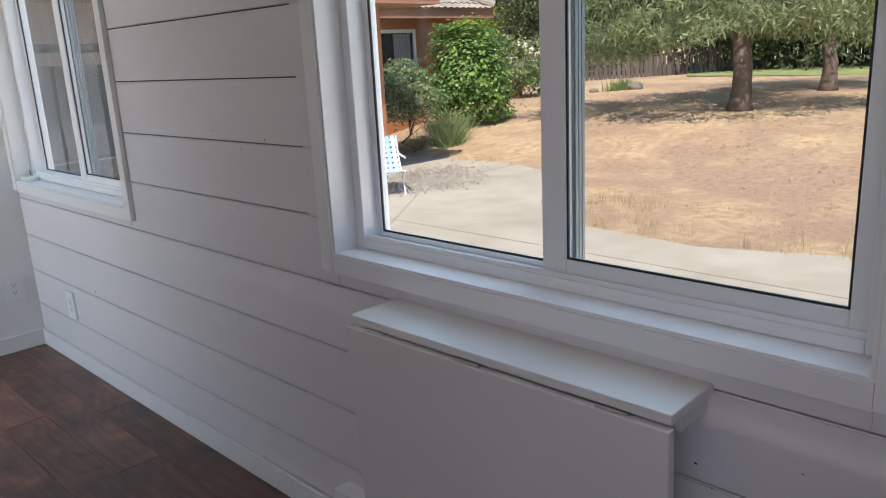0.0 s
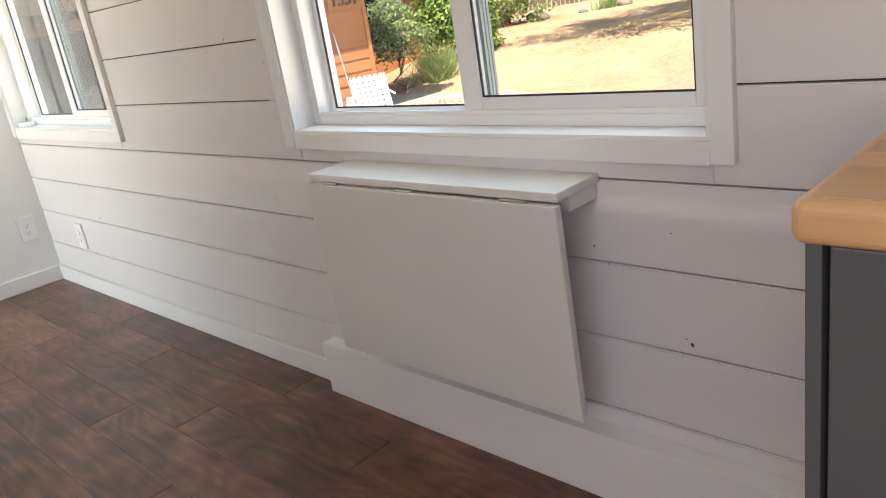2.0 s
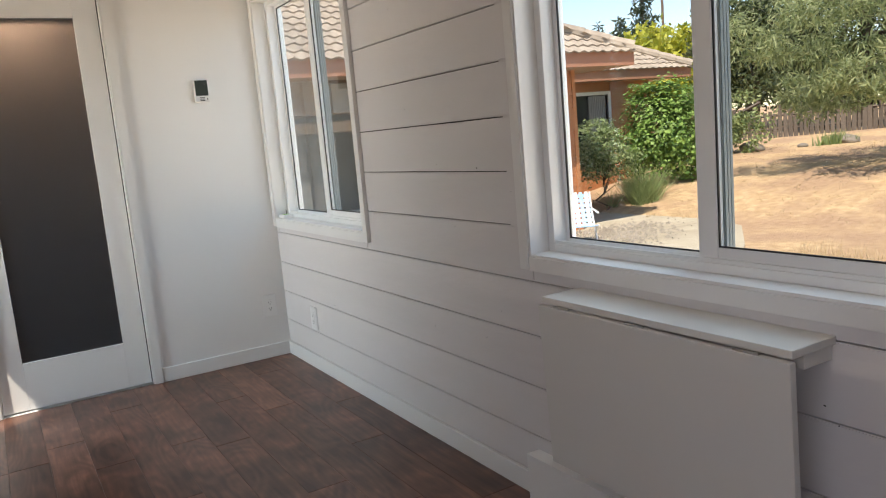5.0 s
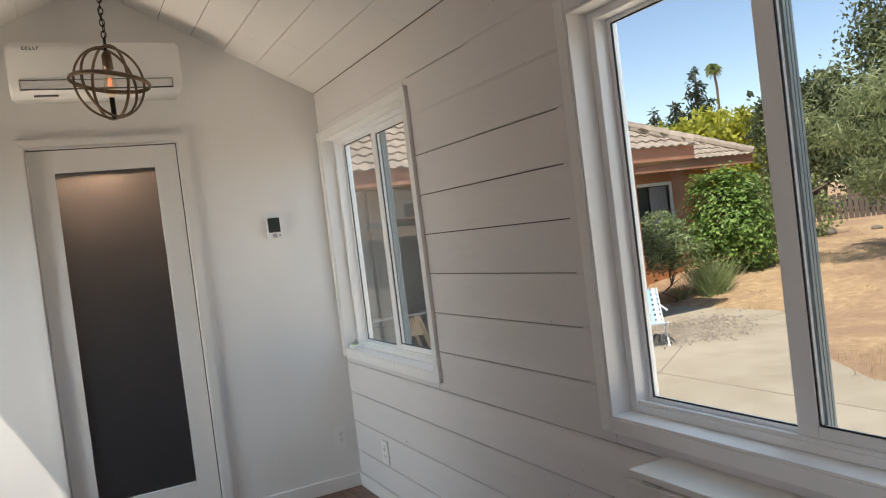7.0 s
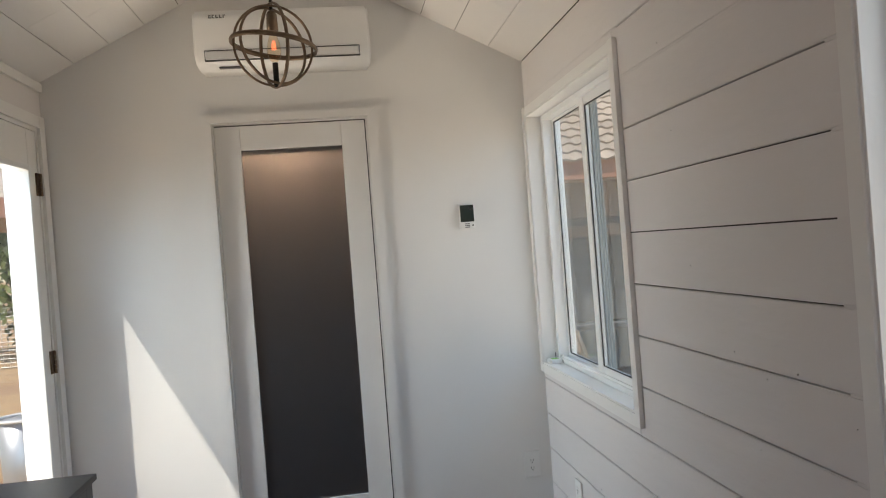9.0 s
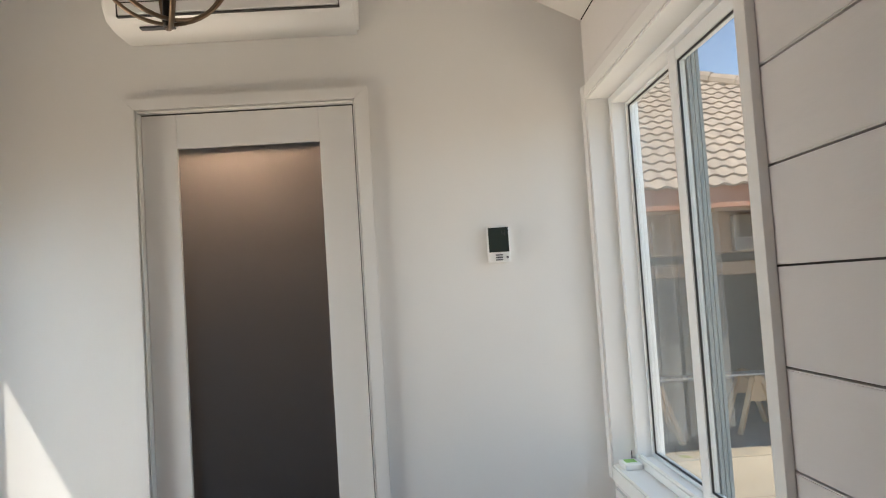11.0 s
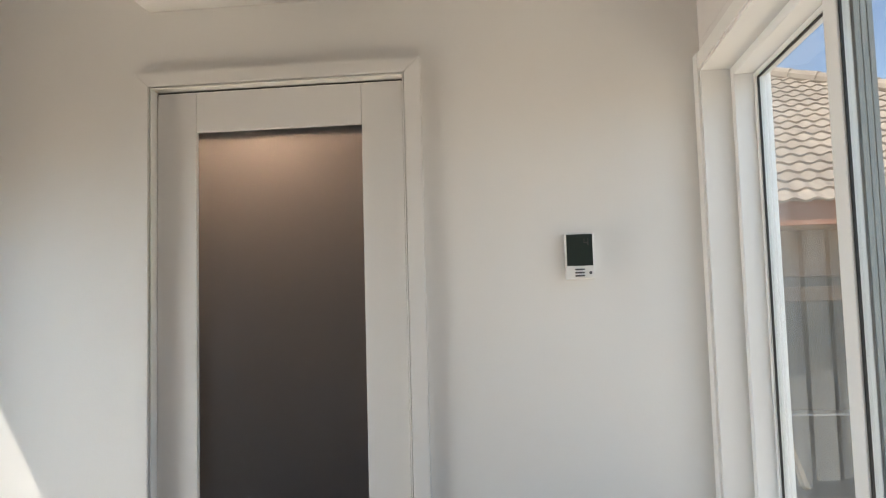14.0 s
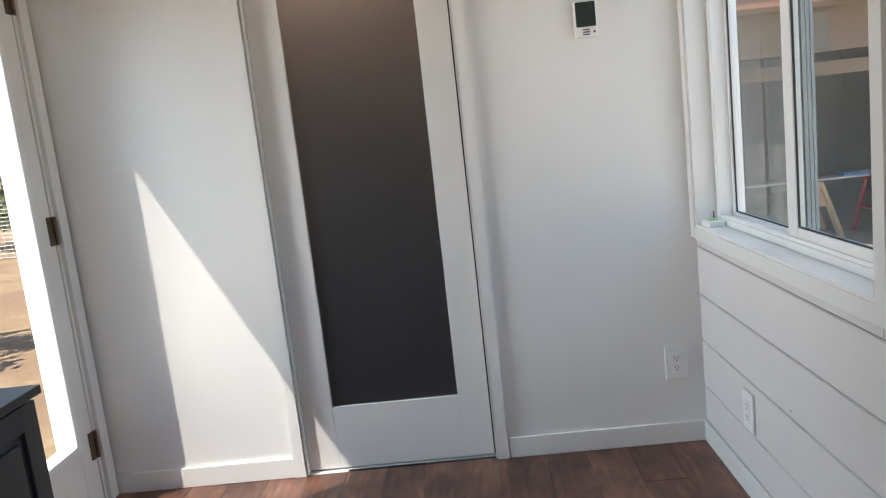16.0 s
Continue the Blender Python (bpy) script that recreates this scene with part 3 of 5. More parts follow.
for pts in ([(X0 - 0.046, 0.0), (X0 - 0.002, 0.0), (X0 - 0.002, ZT + 0.002), (X0 - 0.046, ZT + 0.042)],
            [(X1 + 0.002, 0.0), (X1 + 0.046, 0.0), (X1 + 0.046, ZT + 0.042), (X1 + 0.002, ZT + 0.002)],
            [(X0 - 0.046, ZT + 0.0428), (X0 - 0.002, ZT + 0.0028), (X1 + 0.002, ZT + 0.0028), (X1 + 0.046, ZT + 0.0428)]):
    bm = prism(bmesh.new(), pts, "y", -0.018, -0.0005)
    bmesh.ops.bevel(bm, geom=list(bm.edges), offset=0.0022, segments=2, affect="EDGES")
    part("casing_board", bm, TRIM, e)
for b_ in ((X0, X0 + 0.004, 0.0, 0.10, 0.0, ZT), (X1 - 0.004, X1, 0.0, 0.10, 0.0, ZT), (X0 + 0.004, X1 - 0.004, 0.0, 0.10, ZT - 0.004, ZT)):
    part("jamb", boxed(b_[0], b_[1], b_[2] - 0.012, b_[3], b_[4], b_[5], 0.001), TRIM, e)
door_1 = thing("door_1", "closed white door with one tall frosted glass panel", "door", (-1.134, 0.04, 0), kind="structure")
sx0, sx1 = -1.4865, -0.7865
gx0, gx1, gz0, gz1 = -1.372, -0.900, 0.248, 1.922
for b_ in ((sx0, gx0, 0.008, 2.036), (gx1, sx1, 0.008, 2.036)):
    part("stile", boxed(b_[0], b_[1], 0.020, 0.055, b_[2], b_[3], 0.002), TRIM, door_1)
for b_ in ((gx0 + 0.0004, gx1 - 0.0004, 0.008, gz0), (gx0 + 0.0004, gx1 - 0.0004, gz1, 2.036)):
    part("rail", boxed(b_[0], b_[1], 0.0205, 0.0545, b_[2], b_[3], 0.0015), TRIM, door_1)
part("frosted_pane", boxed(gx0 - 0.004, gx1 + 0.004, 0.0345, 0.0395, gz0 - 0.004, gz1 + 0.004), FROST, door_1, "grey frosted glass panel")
# dark strips put in for the shade of the gaps round the door
bm = boxed(sx0 - 0.004, sx1 + 0.004, 0.030, 0.052, 2.0365, 2.0415)
part("gap_shade_top", bm, SLOT, door_1, "dark strip for the shade in the sliding track above the door")
part("gap_shade_side", boxed(sx1 + 0.0004, sx1 + 0.0052, 0.026, 0.052, 0.008, 2.036), SLOT, door_1, "dark strip for the shade in the gap beside the door")
# unseen small room added behind it, its blue-grey walls cooling the warm glow
for i, b_ in enumerate(((XL, XL + 0.1, 0.112, 1.62, -0.01, 2.13), (-0.1, 0.0, 0.112, 1.62, -0.01, 2.13), (XL, 0.0, 1.62, 1.72, -0.01, 2.13), (XL, 0.0, 0.112, 1.72, 2.13, 2.18))):
    structure(("wall_bath_west", "wall_bath_east", "wall_bath_north", "ceiling_bath")[i], boxed(*b_), BATHWALL if i < 3 else CEIL, "plain surface of the unseen bathroom shell added behind the frosted door", "wall" if i < 3 else "ceiling")
structure("floor_bath", boxed(XL, 0.0, 0.058, 1.62, -0.015, 0.0), DARKCAB, "dark floor of the unseen added bathroom shell", "floor")
lamp_dome = thing("ceiling_light", "small round ceiling lamp in the bathroom", "lamp", (-1.18, 0.17, 2.13))
bm = bmesh.new()
bmesh.ops.create_uvsphere(bm, u_segments=20, v_segments=10, radius=0.08, matrix=Matrix.Translation((-1.18, 0.17, 2.12)) @ Matrix.Diagonal((1, 1, 0.35, 1)))
part("shade", bm, glow_mat("warm_lamp_shade", (1.0, 0.66, 0.42), BATH_LAMP), lamp_dome, "warm glowing glass shade", True)

# ---- glazed outer door in the left wall ----
e = thing("door_casing_2", "flat white door casing", "trim", (XL, -0.5, 0), kind="structure")
y0, y1, zt = DOOR_L[0], DOOR_L[1], DOOR_L[3]
part("casing_board", boxed(XL, XL + 0.016, y0 - 0.055, y0, 0.0, zt + 0.055, 0.002), TRIM, e)
part("casing_board", boxed(XL, XL + 0.016, y1, y1 + 0.055, 0.0, zt + 0.055, 0.002), TRIM, e)
part("casing_board", boxed(XL + 0.001, XL + 0.015, y0 + 0.0005, y1 - 0.0005, zt, zt + 0.053, 0.002), TRIM, e)
for b_ in ((y0, y0 + 0.016, 0.0, zt), (y1 - 0.016, y1, 0.0, zt), (y0 + 0.016, y1 - 0.016, zt - 0.016, zt)):
    part("jamb", boxed(XL - 0.149, XL + 0.001, *b_, 0.001), TRIM, e)
part("threshold", boxed(XL - 0.149, XL - 0.004, y0 + 0.016, y1 - 0.016, -0.012, 0.012, 0.003), STEEL, e)
door_2 = thing("door_2", "closed white outer door with one tall clear glass panel", "door", (XL - 0.025, -0.5, 0), kind="structure")
dy0, dy1 = y0 + 0.019, y1 - 0.019
gy0, gy1, dz0, dz1 = dy0 + 0.105, dy1 - 0.095, 0.25, 1.885
dx0, dx1 = XL - 0.047, XL - 0.003
part("stile", boxed(dx0, dx1, dy0, gy0, 0.014, zt - 0.019, 0.002), TRIM, door_2)
part("stile", boxed(dx0, dx1, gy1, dy1, 0.014, zt - 0.019, 0.002), TRIM, door_2)
part("rail", boxed(dx0 + 0.0005, dx1 - 0.0005, gy0 + 0.0004, gy1 - 0.0004, 0.014, dz0, 0.002), TRIM, door_2)
part("rail", boxed(dx0 + 0.0005, dx1 - 0.0005, gy0 + 0.0004, gy1 - 0.0004, dz1, zt - 0.019, 0.002), TRIM, door_2)
bm = bmesh.new()
for b_ in ((gy0, gy0 + 0.026, dz0, dz1), (gy1 - 0.026, gy1, dz0, dz1)):
    box(bm, dx0 - 0.008, dx1 + 0.010, *b_, 0.004)
for b_ in ((gy0 + 0.026, gy1 - 0.026, dz0, dz0 + 0.026), (gy0 + 0.026, gy1 - 0.026, dz1 - 0.026, dz1)):
    box(bm, dx0 - 0.008, dx1 + 0.010, *b_, 0.004)
part("glazing_bead", bm, VINYL, door_2)
part("pane", boxed(XL - 0.028, XL - 0.022, gy0 + 0.02, gy1 - 0.02, dz0 + 0.02, dz1 - 0.02), PANE, door_2)
for hz in (1.808, 1.025, 0.235):
    h = bmesh.new()
    box(h, XL - 0.004, XL + 0.0035, y1 - 0.05, y1 - 0.019, hz - 0.05, hz + 0.05)
    box(h, XL - 0.001, XL + 0.004, y1 - 0.0175, y1 - 0.002, hz - 0.05, hz + 0.05)
    for k in range(5):
        rod(h, (XL + 0.008, y1 - 0.018, hz - 0.05 + k * 0.02), (XL + 0.008, y1 - 0.018, hz - 0.0315 + k * 0.02), 0.0062, seg=12)
    part("hinge", h, BRONZE, door_2, "dark bronze hinge")
kb = bmesh.new()
rod(kb, (XL - 0.003, dy0 + 0.065, 1.0), (XL + 0.006, dy0 + 0.065, 1.0), 0.032, seg=20)
rod(kb, (XL + 0.006, dy0 + 0.065, 1.0), (XL + 0.045, dy0 + 0.065, 1.0), 0.012, seg=12)
bmesh.ops.create_uvsphere(kb, u_segments=16, v_segments=10, radius=0.027, matrix=Matrix.Translation((XL + 0.056, dy0 + 0.065, 1.0)))
part("door_knob", kb, BLACKMETAL, door_2, "black round door knob", True)

db = bmesh.new()
rod(db, (XL - 0.003, dy0 + 0.065, 1.14), (XL + 0.010, dy0 + 0.065, 1.14), 0.03, 0.027, 20)
box(db, XL + 0.010, XL + 0.028, dy0 + 0.045, dy0 + 0.085, 1.134, 1.146, 0.003)
part("deadbolt", db, BLACKMETAL, door_2, "black deadbolt turn", True)


# ---- fold-down table under the wide window ----
ft = thing("folding_table", "white wall-mounted drop-leaf table folded down below the window", "table", (-0.07, -2.98, 0.734))
TY0, TY1 = -3.356, -2.602
part("shelf", boxed(-0.143, -0.001, TY0, TY1, 0.716, 0.734, 0.0025), TABLE, ft)
flap = bmesh.new()
box(flap, -0.009, 0.009, TY0 - 0.003, TY1 + 0.004, -0.460, 0.0, 0.0025)
bmesh.ops.transform(flap, matrix=Matrix.Translation((-0.146, 0, 0.7115)) @ Matrix.Rotation(radians(-2.0), 4, "Y"), verts=flap.verts)
part("drop_leaf", flap, TABLE, ft)
for yb_ in (TY0 + 0.018, TY1 - 0.018):
    bk = bmesh.new()
    box(bk, -0.095, -0.002, yb_ - 0.010, yb_ + 0.010, 0.683, 0.7155, 0.002)
    part("bracket", bk, TABLE, ft)
for yh in (TY1 - 0.085, (TY0 + TY1) / 2 + 0.03, TY0 + 0.10):
    h = bmesh.new()
    box(h, -0.1455, -0.1305, yh - 0.032, yh + 0.032, 0.7125, 0.7145)
    rod(h, (-0.1475, yh - 0.03, 0.7135), (-0.1475, yh + 0.03, 0.7135), 0.0034, seg=8)
    part("hinge", h, STEEL, ft, "small steel hinge")
part("backing_strip", boxed(-0.022, -0.001, TY0 + 0.02, TY1 - 0.02, 0.69, 0.7155, 0.002), TABLE, ft)


# ---- kitchen counter by the window wall ----
def panel_door(parent, plane, face, u0, u1, z0, z1, material, depth=0.02, rail=0.06, name="door", knob=None):
    """A framed door leaf with a raised middle panel, facing -x or +x."""
    s = -1 if face[1] < 0 else 1
    x = face[0]
    xs = sorted((x, x + s * (depth - 0.010)))
    d = part(name, boxed(xs[0], xs[1], u0 + rail + 0.0006, u1 - rail - 0.0006, z0 + rail + 0.0006, z1 - rail - 0.0006), material, parent)
    xs = sorted((x, x + s * depth))
    for k, q in enumerate(((u0, u0 + rail, z0, z1), (u1 - rail, u1, z0, z1), (u0 + rail, u1 - rail, z0, z0 + rail), (u0 + rail, u1 - rail, z1 - rail, z1))):
        part("stile" if k < 2 else "rail", boxed(xs[0], xs[1], *q, 0.002), material, d)
    xs = sorted((x + s * (depth - 0.012), x + s * (depth - 0.002)))
    part("raised_panel", boxed(xs[0], xs[1], u0 + rail + 0.018, u1 - rail - 0.018, z0 + rail + 0.018, z1 - rail - 0.018, 0.007), material, d)
    return d


def base_cabinet(y0, y1):
    e = thing("base_cabinet", "grey painted kitchen base cabinet with raised-panel drawer and door fronts", "cabinet", (-0.31, (y0 + y1) / 2, 0), "kitchen base cabinets")
    part("body", boxed(-0.598, -0.056, y0 + 0.001, y1 - 0.001, 0.1, 0.879), GREYCAB, e)
    part("plinth", boxed(-0.55, -0.056, y0 + 0.001, y1 - 0.001, 0.0, 0.0995), GREYCAB, e)
    for z0, z1 in ((0.105, 0.358), (0.362, 0.613), (0.617, 0.874)):
        panel_door(e, "x", (-0.599, -1), y0 + 0.003, y1 - 0.003, z0, z1, GREYCAB, rail=0.054, name="drawer_front")
    return e


part("panel", boxed(-0.622, -0.054, -3.964, -3.951, 0.0, 0.879, 0.001), GREYCAB, thing("end_panel", "grey painted cabinet end panel below the wooden worktop", "panel", (-0.33, -3.96, 0)))
base_cabinet(-4.571, -3.9655)
base_cabinet(-5.173, -4.573)
base_cabinet(-5.775, -5.175)
wt = thing("worktop", "thick honey-coloured butcher block worktop with rounded edges", "worktop", (-0.32, -4.86, 0.88))
bm = boxed(-0.642, -0.001, -5.775, -3.945, 0.88, 0.9168)
rounded = [ed for ed in bm.edges if all(v.co.x < -0.6 for v in ed.verts) or all(v.co.y > -4.0 for v in ed.verts)]
bmesh.ops.bevel(bm, geom=rounded, offset=0.011, segments=5, affect="EDGES", profile=0.5)
part("slab", bm, BLOCK, wt)
wd = 0.628 / 14
for i in range(14):
    xa = -0.629 + i * wd
    off = (i * 0.37) % 0.6
    cuts = [-5.775] + [-5.775 + off + 0.15 + k * 0.43 for k in range(5) if -5.775 + off + 0.15 + k * 0.43 < -4.05] + [-3.958]
    for a, b in zip(cuts, cuts[1:]):
        part("stave", boxed(xa, xa + wd, a, b, 0.9165, 0.9176), BLOCK, wt)

# ---- charcoal cabinet by the outer door ----
dc = thing("low_cabinet", "low charcoal-painted cabinet with framed side panels", "cabinet", (-2.0, -1.65, 0))
DY0, DY1 = -2.25, -1.072
part("top", boxed(XL + 0.016, -1.769, DY0, DY1, 0.746, 0.766, 0.003), DARKCAB, dc)
part("body", boxed(XL + 0.016, -1.80, DY0 + 0.015, DY1 - 0.015, 0.06, 0.7455), DARKCAB, dc)
part("plinth", boxed(XL + 0.03, -1.83, DY0 + 0.03, DY1 - 0.03, 0.0, 0.0595), DARKCAB, dc)
wdt = (DY1 - DY0 - 0.03) / 2
for k in range(2):
    panel_door(dc, "x", (-1.7995, 1), DY0 + 0.015 + k * wdt + 0.002, DY0 + 0.015 + (k + 1) * wdt - 0.002, 0.07, 0.738, DARKCAB, rail=0.055)


# ---- split air conditioner ----
ac = thing("air_conditioner", "white wall-mounted split air conditioner above the frosted door", "air conditioner", (-1.13, -0.1, 2.24))
bm = bmesh.new()
prof = [(-0.0015, 2.268), (-0.0015, 2.525), (-0.14, 2.528), (-0.185, 2.515), (-0.200, 2.480), (-0.203, 2.335), (-0.198, 2.302), (-0.178, 2.279), (-0.11, 2.267)]
prism(bm, prof, "x", -1.512, -0.742)
bmesh.ops.bevel(bm, geom=[ed for ed in bm.edges if len(ed.link_faces) == 2 and any(len(f.verts) > 4 for f in ed.link_faces)], offset=0.012, segments=3, affect="EDGES")
part("housing", bm, PLASTIC, ac, "", True)
bm = bmesh.new()
for b_ in ((-1.468, -0.79, 2.3335, 2.3355), (-1.468, -0.79, 2.2905, 2.2925)):
    box(bm, b_[0], b_[1], -0.2065, -0.190, b_[2], b_[3])
for b_ in ((-1.468, -1.466, 2.2905, 2.3355), (-0.792, -0.79, 2.2905, 2.3355)):
    box(bm, b_[0], b_[1], -0.2065, -0.190, b_[2], b_[3])
part("outlet_gap", bm, SLOT, ac, "dark gap round the louvre")
bm = boxed(-1.463, -0.795, -0.2085, -0.196, 2.295, 2.331, 0.003)
part("louvre", bm, PLASTIC, ac)
bm = bmesh.new()
box(bm, -1.415, -1.31, -0.160, -0.135, 2.268, 2.2735)
part("sticker", bm, GREYTEXT, ac, "small grey printed label")
bm = bmesh.new()
for k in range(5):
    xk = -1.440 + k * 0.0155
    box(bm, xk, xk + 0.0035, -0.2035, -0.2005, 2.478, 2.492)
    if k in (0, 1, 2, 3):
        box(bm, xk + 0.0035, xk + 0.010, -0.2035, -0.2005, 2.478, 2.481)
    if k in (0, 1, 4):
        box(bm, xk + 0.0035, xk + 0.010, -0.2035, -0.2005, 2.489, 2.492)
part("logo", bm, GREYTEXT, ac, "small dark maker's mark")


# ---- globe pendant ----
PC = Vector((-1.128, -0.80, 2.182))
R = 0.15
pn = thing("pendant_lamp", "open bronze globe pendant lamp with a glowing filament bulb", "lamp", (PC.x, PC.y, 2.85))
part("hoop", torus(bmesh.new(), PC, (0.15, 0.02, 1), R + 0.004, 0.0055, flat=1.7), BRONZE, pn, "", True)
part("hoop", torus(bmesh.new(), PC, (0.92, 0.38, 0.05), R, 0.0045, flat=1.5), BRONZE, pn, "", True)
part("hoop", torus(bmesh.new(), PC, (-0.35, 0.93, 0.04), R - 0.004, 0.0045, flat=1.5), BRONZE, pn, "", True)
part("hoop", torus(bmesh.new(), PC, (0.62, -0.72, 0.1), R - 0.009, 0.0045, flat=1.5), BRONZE, pn, "", True)
part("stem", rod(bmesh.new(), PC + Vector((0, 0, 0.075)), PC + Vector((0, 0, 0.185)), 0.006), BLACKMETAL, pn)
bm = bmesh.new()
rod(bm, PC + Vector((0, 0, 0.055)), PC + Vector((0, 0, 0.115)), 0.021, 0.019, 16)
rod(bm, PC + Vector((0, 0, 0.115)), PC + Vector((0, 0, 0.130)), 0.019, 0.008, 16)
part("socket", bm, BRONZE, pn, "", True)
bm = bmesh.new()
rod(bm, PC + Vector((0.0, 0.005, -0.15)), PC + Vector((0.0, 0.005, -0.062)), 0.0105)
part("finial", bm, BLACKMETAL, pn, "black bottom rod", True)
bm = bmesh.new()
rings = [(0.055, 0.012), (0.035, 0.014), (0.010, 0.022), (-0.02, 0.026), (-0.045, 0.022), (-0.06, 0.010)]
prev = None
for dz, rr in rings:
    row = [bm.verts.new(PC + Vector((rr * math.cos(2 * math.pi * k / 16), rr * math.sin(2 * math.pi * k / 16), dz))) for k in range(16)]
    if prev:
        for k in range(16):
            bm.faces.new((prev[k], prev[(k + 1) % 16], row[(k + 1) % 16], row[k]))
    prev = row
bulb = part("bulb", bm, BULBGLASS, pn, "clear glass filament bulb", True)
bm = bmesh.new()
for k in range(6):
    a = 2 * math.pi * k / 6
    rod(bm, PC + Vector((0.004 * math.cos(a), 0.004 * math.sin(a), 0.018)), PC + Vector((0.008 * math.cos(a + 0.4), 0.008 * math.sin(a + 0.4), -0.016)), 0.0007, seg=5)
part("filament", bm, FILAMENT, bulb, "glowing orange filament")
zc, k = PC.z + 0.185, 0
while zc < 2.80:
    ln = bmesh.new()
    ax = (1, 0, 0) if k % 2 else (0, 1, 0)
    torus(ln, (0, 0, 0), (0, 0, 1), 0.0095, 0.0022, 14, 6)
    bmesh.ops.scale(ln, vec=(1, 1.6, 1), verts=ln.verts)
    rot = Matrix.Rotation(radians(90), 4, "X")
    if k % 2:
        rot = Matrix.Rotation(radians(90), 4, "Z") @ rot
    bmesh.ops.transform(ln, matrix=Matrix.Translation((PC.x, PC.y, zc + 0.012)) @ rot, verts=ln.verts)
    part("chain_link", ln, BLACKMETAL, pn, "", True)
    zc += 0.0245
    k += 1
bm = bmesh.new()
rod(bm, (PC.x, PC.y, 2.80), (PC.x, PC.y, 2.852), 0.062, 0.062, 24)
part("canopy", bm, BRONZE, pn, "round bronze ceiling plate")
cord = bmesh.new()
prev = None
for i in range(26):
    z = PC.z + 0.18 + i * 0.025
    p = Vector((PC.x + 0.008 * math.sin(i * 1.1), PC.y + 0.008 * math.cos(i * 1.1), min(z, 2.802)))
    if prev is not None and (p - prev).length > 1e-4:
        rod(cord, prev, p, 0.0022, seg=6)
    prev = p
part("cord", cord, BLACKMETAL, pn)


# ---- small fixtures ----
th = thing("thermostat", "white wall thermostat with a dark display and three small buttons", "thermostat", (-0.329, -0.01, 1.535))
part("housing", boxed(-0.366, -0.292, -0.024, -0.0005, 1.476, 1.594, 0.004), PLASTIC, th)
part("display", boxed(-0.362, -0.296, -0.0262, -0.0235, 1.510, 1.591, 0.001), SCREEN, th, "dark grey-green screen")
bm = bmesh.new()
box(bm, -0.318, -0.306, -0.0268, -0.026, 1.568, 1.570)
box(bm, -0.318, -0.316, -0.0268, -0.026, 1.570, 1.580)
box(bm, -0.308, -0.306, -0.0268, -0.026, 1.562, 1.580)
part("display_mark", bm, SLOT, th)
for k in range(3):
    part("button", boxed(-0.342, -0.318, -0.0262, -0.0235, 1.4985 - k * 0.008, 1.5025 - k * 0.008, 0.0008), GREYTEXT, th, "dark grey button")
bm = rod(bmesh.new(), (-0.303, -0.0255, 1.492), (-0.303, -0.0235, 1.492), 0.004, seg=14)
part("knob", bm, GREYTEXT, th)


def outlet(label):
    e = thing("wall_outlet", label, "outlet", (0, 0, 0), "wall outlets")
    part("cover_plate", boxed(-0.041, 0.041, -0.009, -0.0005, -0.063, 0.063, 0.004), PLASTIC, e)
    part("socket_face", boxed(-0.0165, 0.0165, -0.011, -0.0085, -0.034, 0.034, 0.0008), PLASTIC, e)
    for dz in (0.018, -0.018):
        s = bmesh.new()
        box(s, -0.0075, -0.0055, -0.0115, -0.0108, dz - 0.003, dz + 0.006)
        box(s, 0.0055, 0.0075, -0.0115, -0.0108, dz - 0.003, dz + 0.006)
        rod(s, (0, -0.0115, dz - 0.009), (0, -0.0108, dz - 0.009), 0.0028, seg=10)
        part("slots", s, SLOT, e, "dark plug slots")
    bm = bmesh.new()
    box(bm, -0.005, 0.005, -0.0118, -0.0108, -0.0035, 0.0035)
    part("test_button", bm, PLASTIC, e)
    for dz in (0.049, -0.049):
        part("screw", rod(bmesh.new(), (0, -0.0098, dz), (0, -0.0088, dz), 0.003, seg=10), PLASTIC, e)
    return e


o1 = outlet("white duplex wall outlet on the smooth end wall")
o1.location = (-0.098, 0, 0.305)
o2 = copy_thing(o1, Matrix.Translation((-0.0005, -0.455, 0.285)) @ Matrix.Rotation(radians(-90), 4, "Z"))
o2["label"] = "white duplex wall outlet on the board wall"

sb = thing("door_sensor", "small white plastic sensor lying on the window sill", "sensor", (0.028, -0.105, 0.805))
part("case", boxed(0.002, 0.056, -0.148, -0.060, 0.8055, 0.824, 0.004), PLASTIC, sb)
part("label", boxed(0.012, 0.046, -0.120, -0.078, 0.8235, 0.8248), LABELGREEN, sb, "green and white label")
part("aerial", rod(bmesh.new(), (0.045, -0.066, 0.822), (0.045, -0.066, 0.848), 0.0016, seg=6), SLOT, sb)

# nail holes, knots and chipped paint in the boards
kn = random.Random(11)
km = finish(rod(bmesh.new(), (0, 0, 0), (-0.0012, 0, 0), 0.005, seg=8), "knot", GAP)
marks = thing("knot_marks", "small dark knots and nail holes in the painted boards", "mark", (0, -1.8, 0.5), kind="stuff")
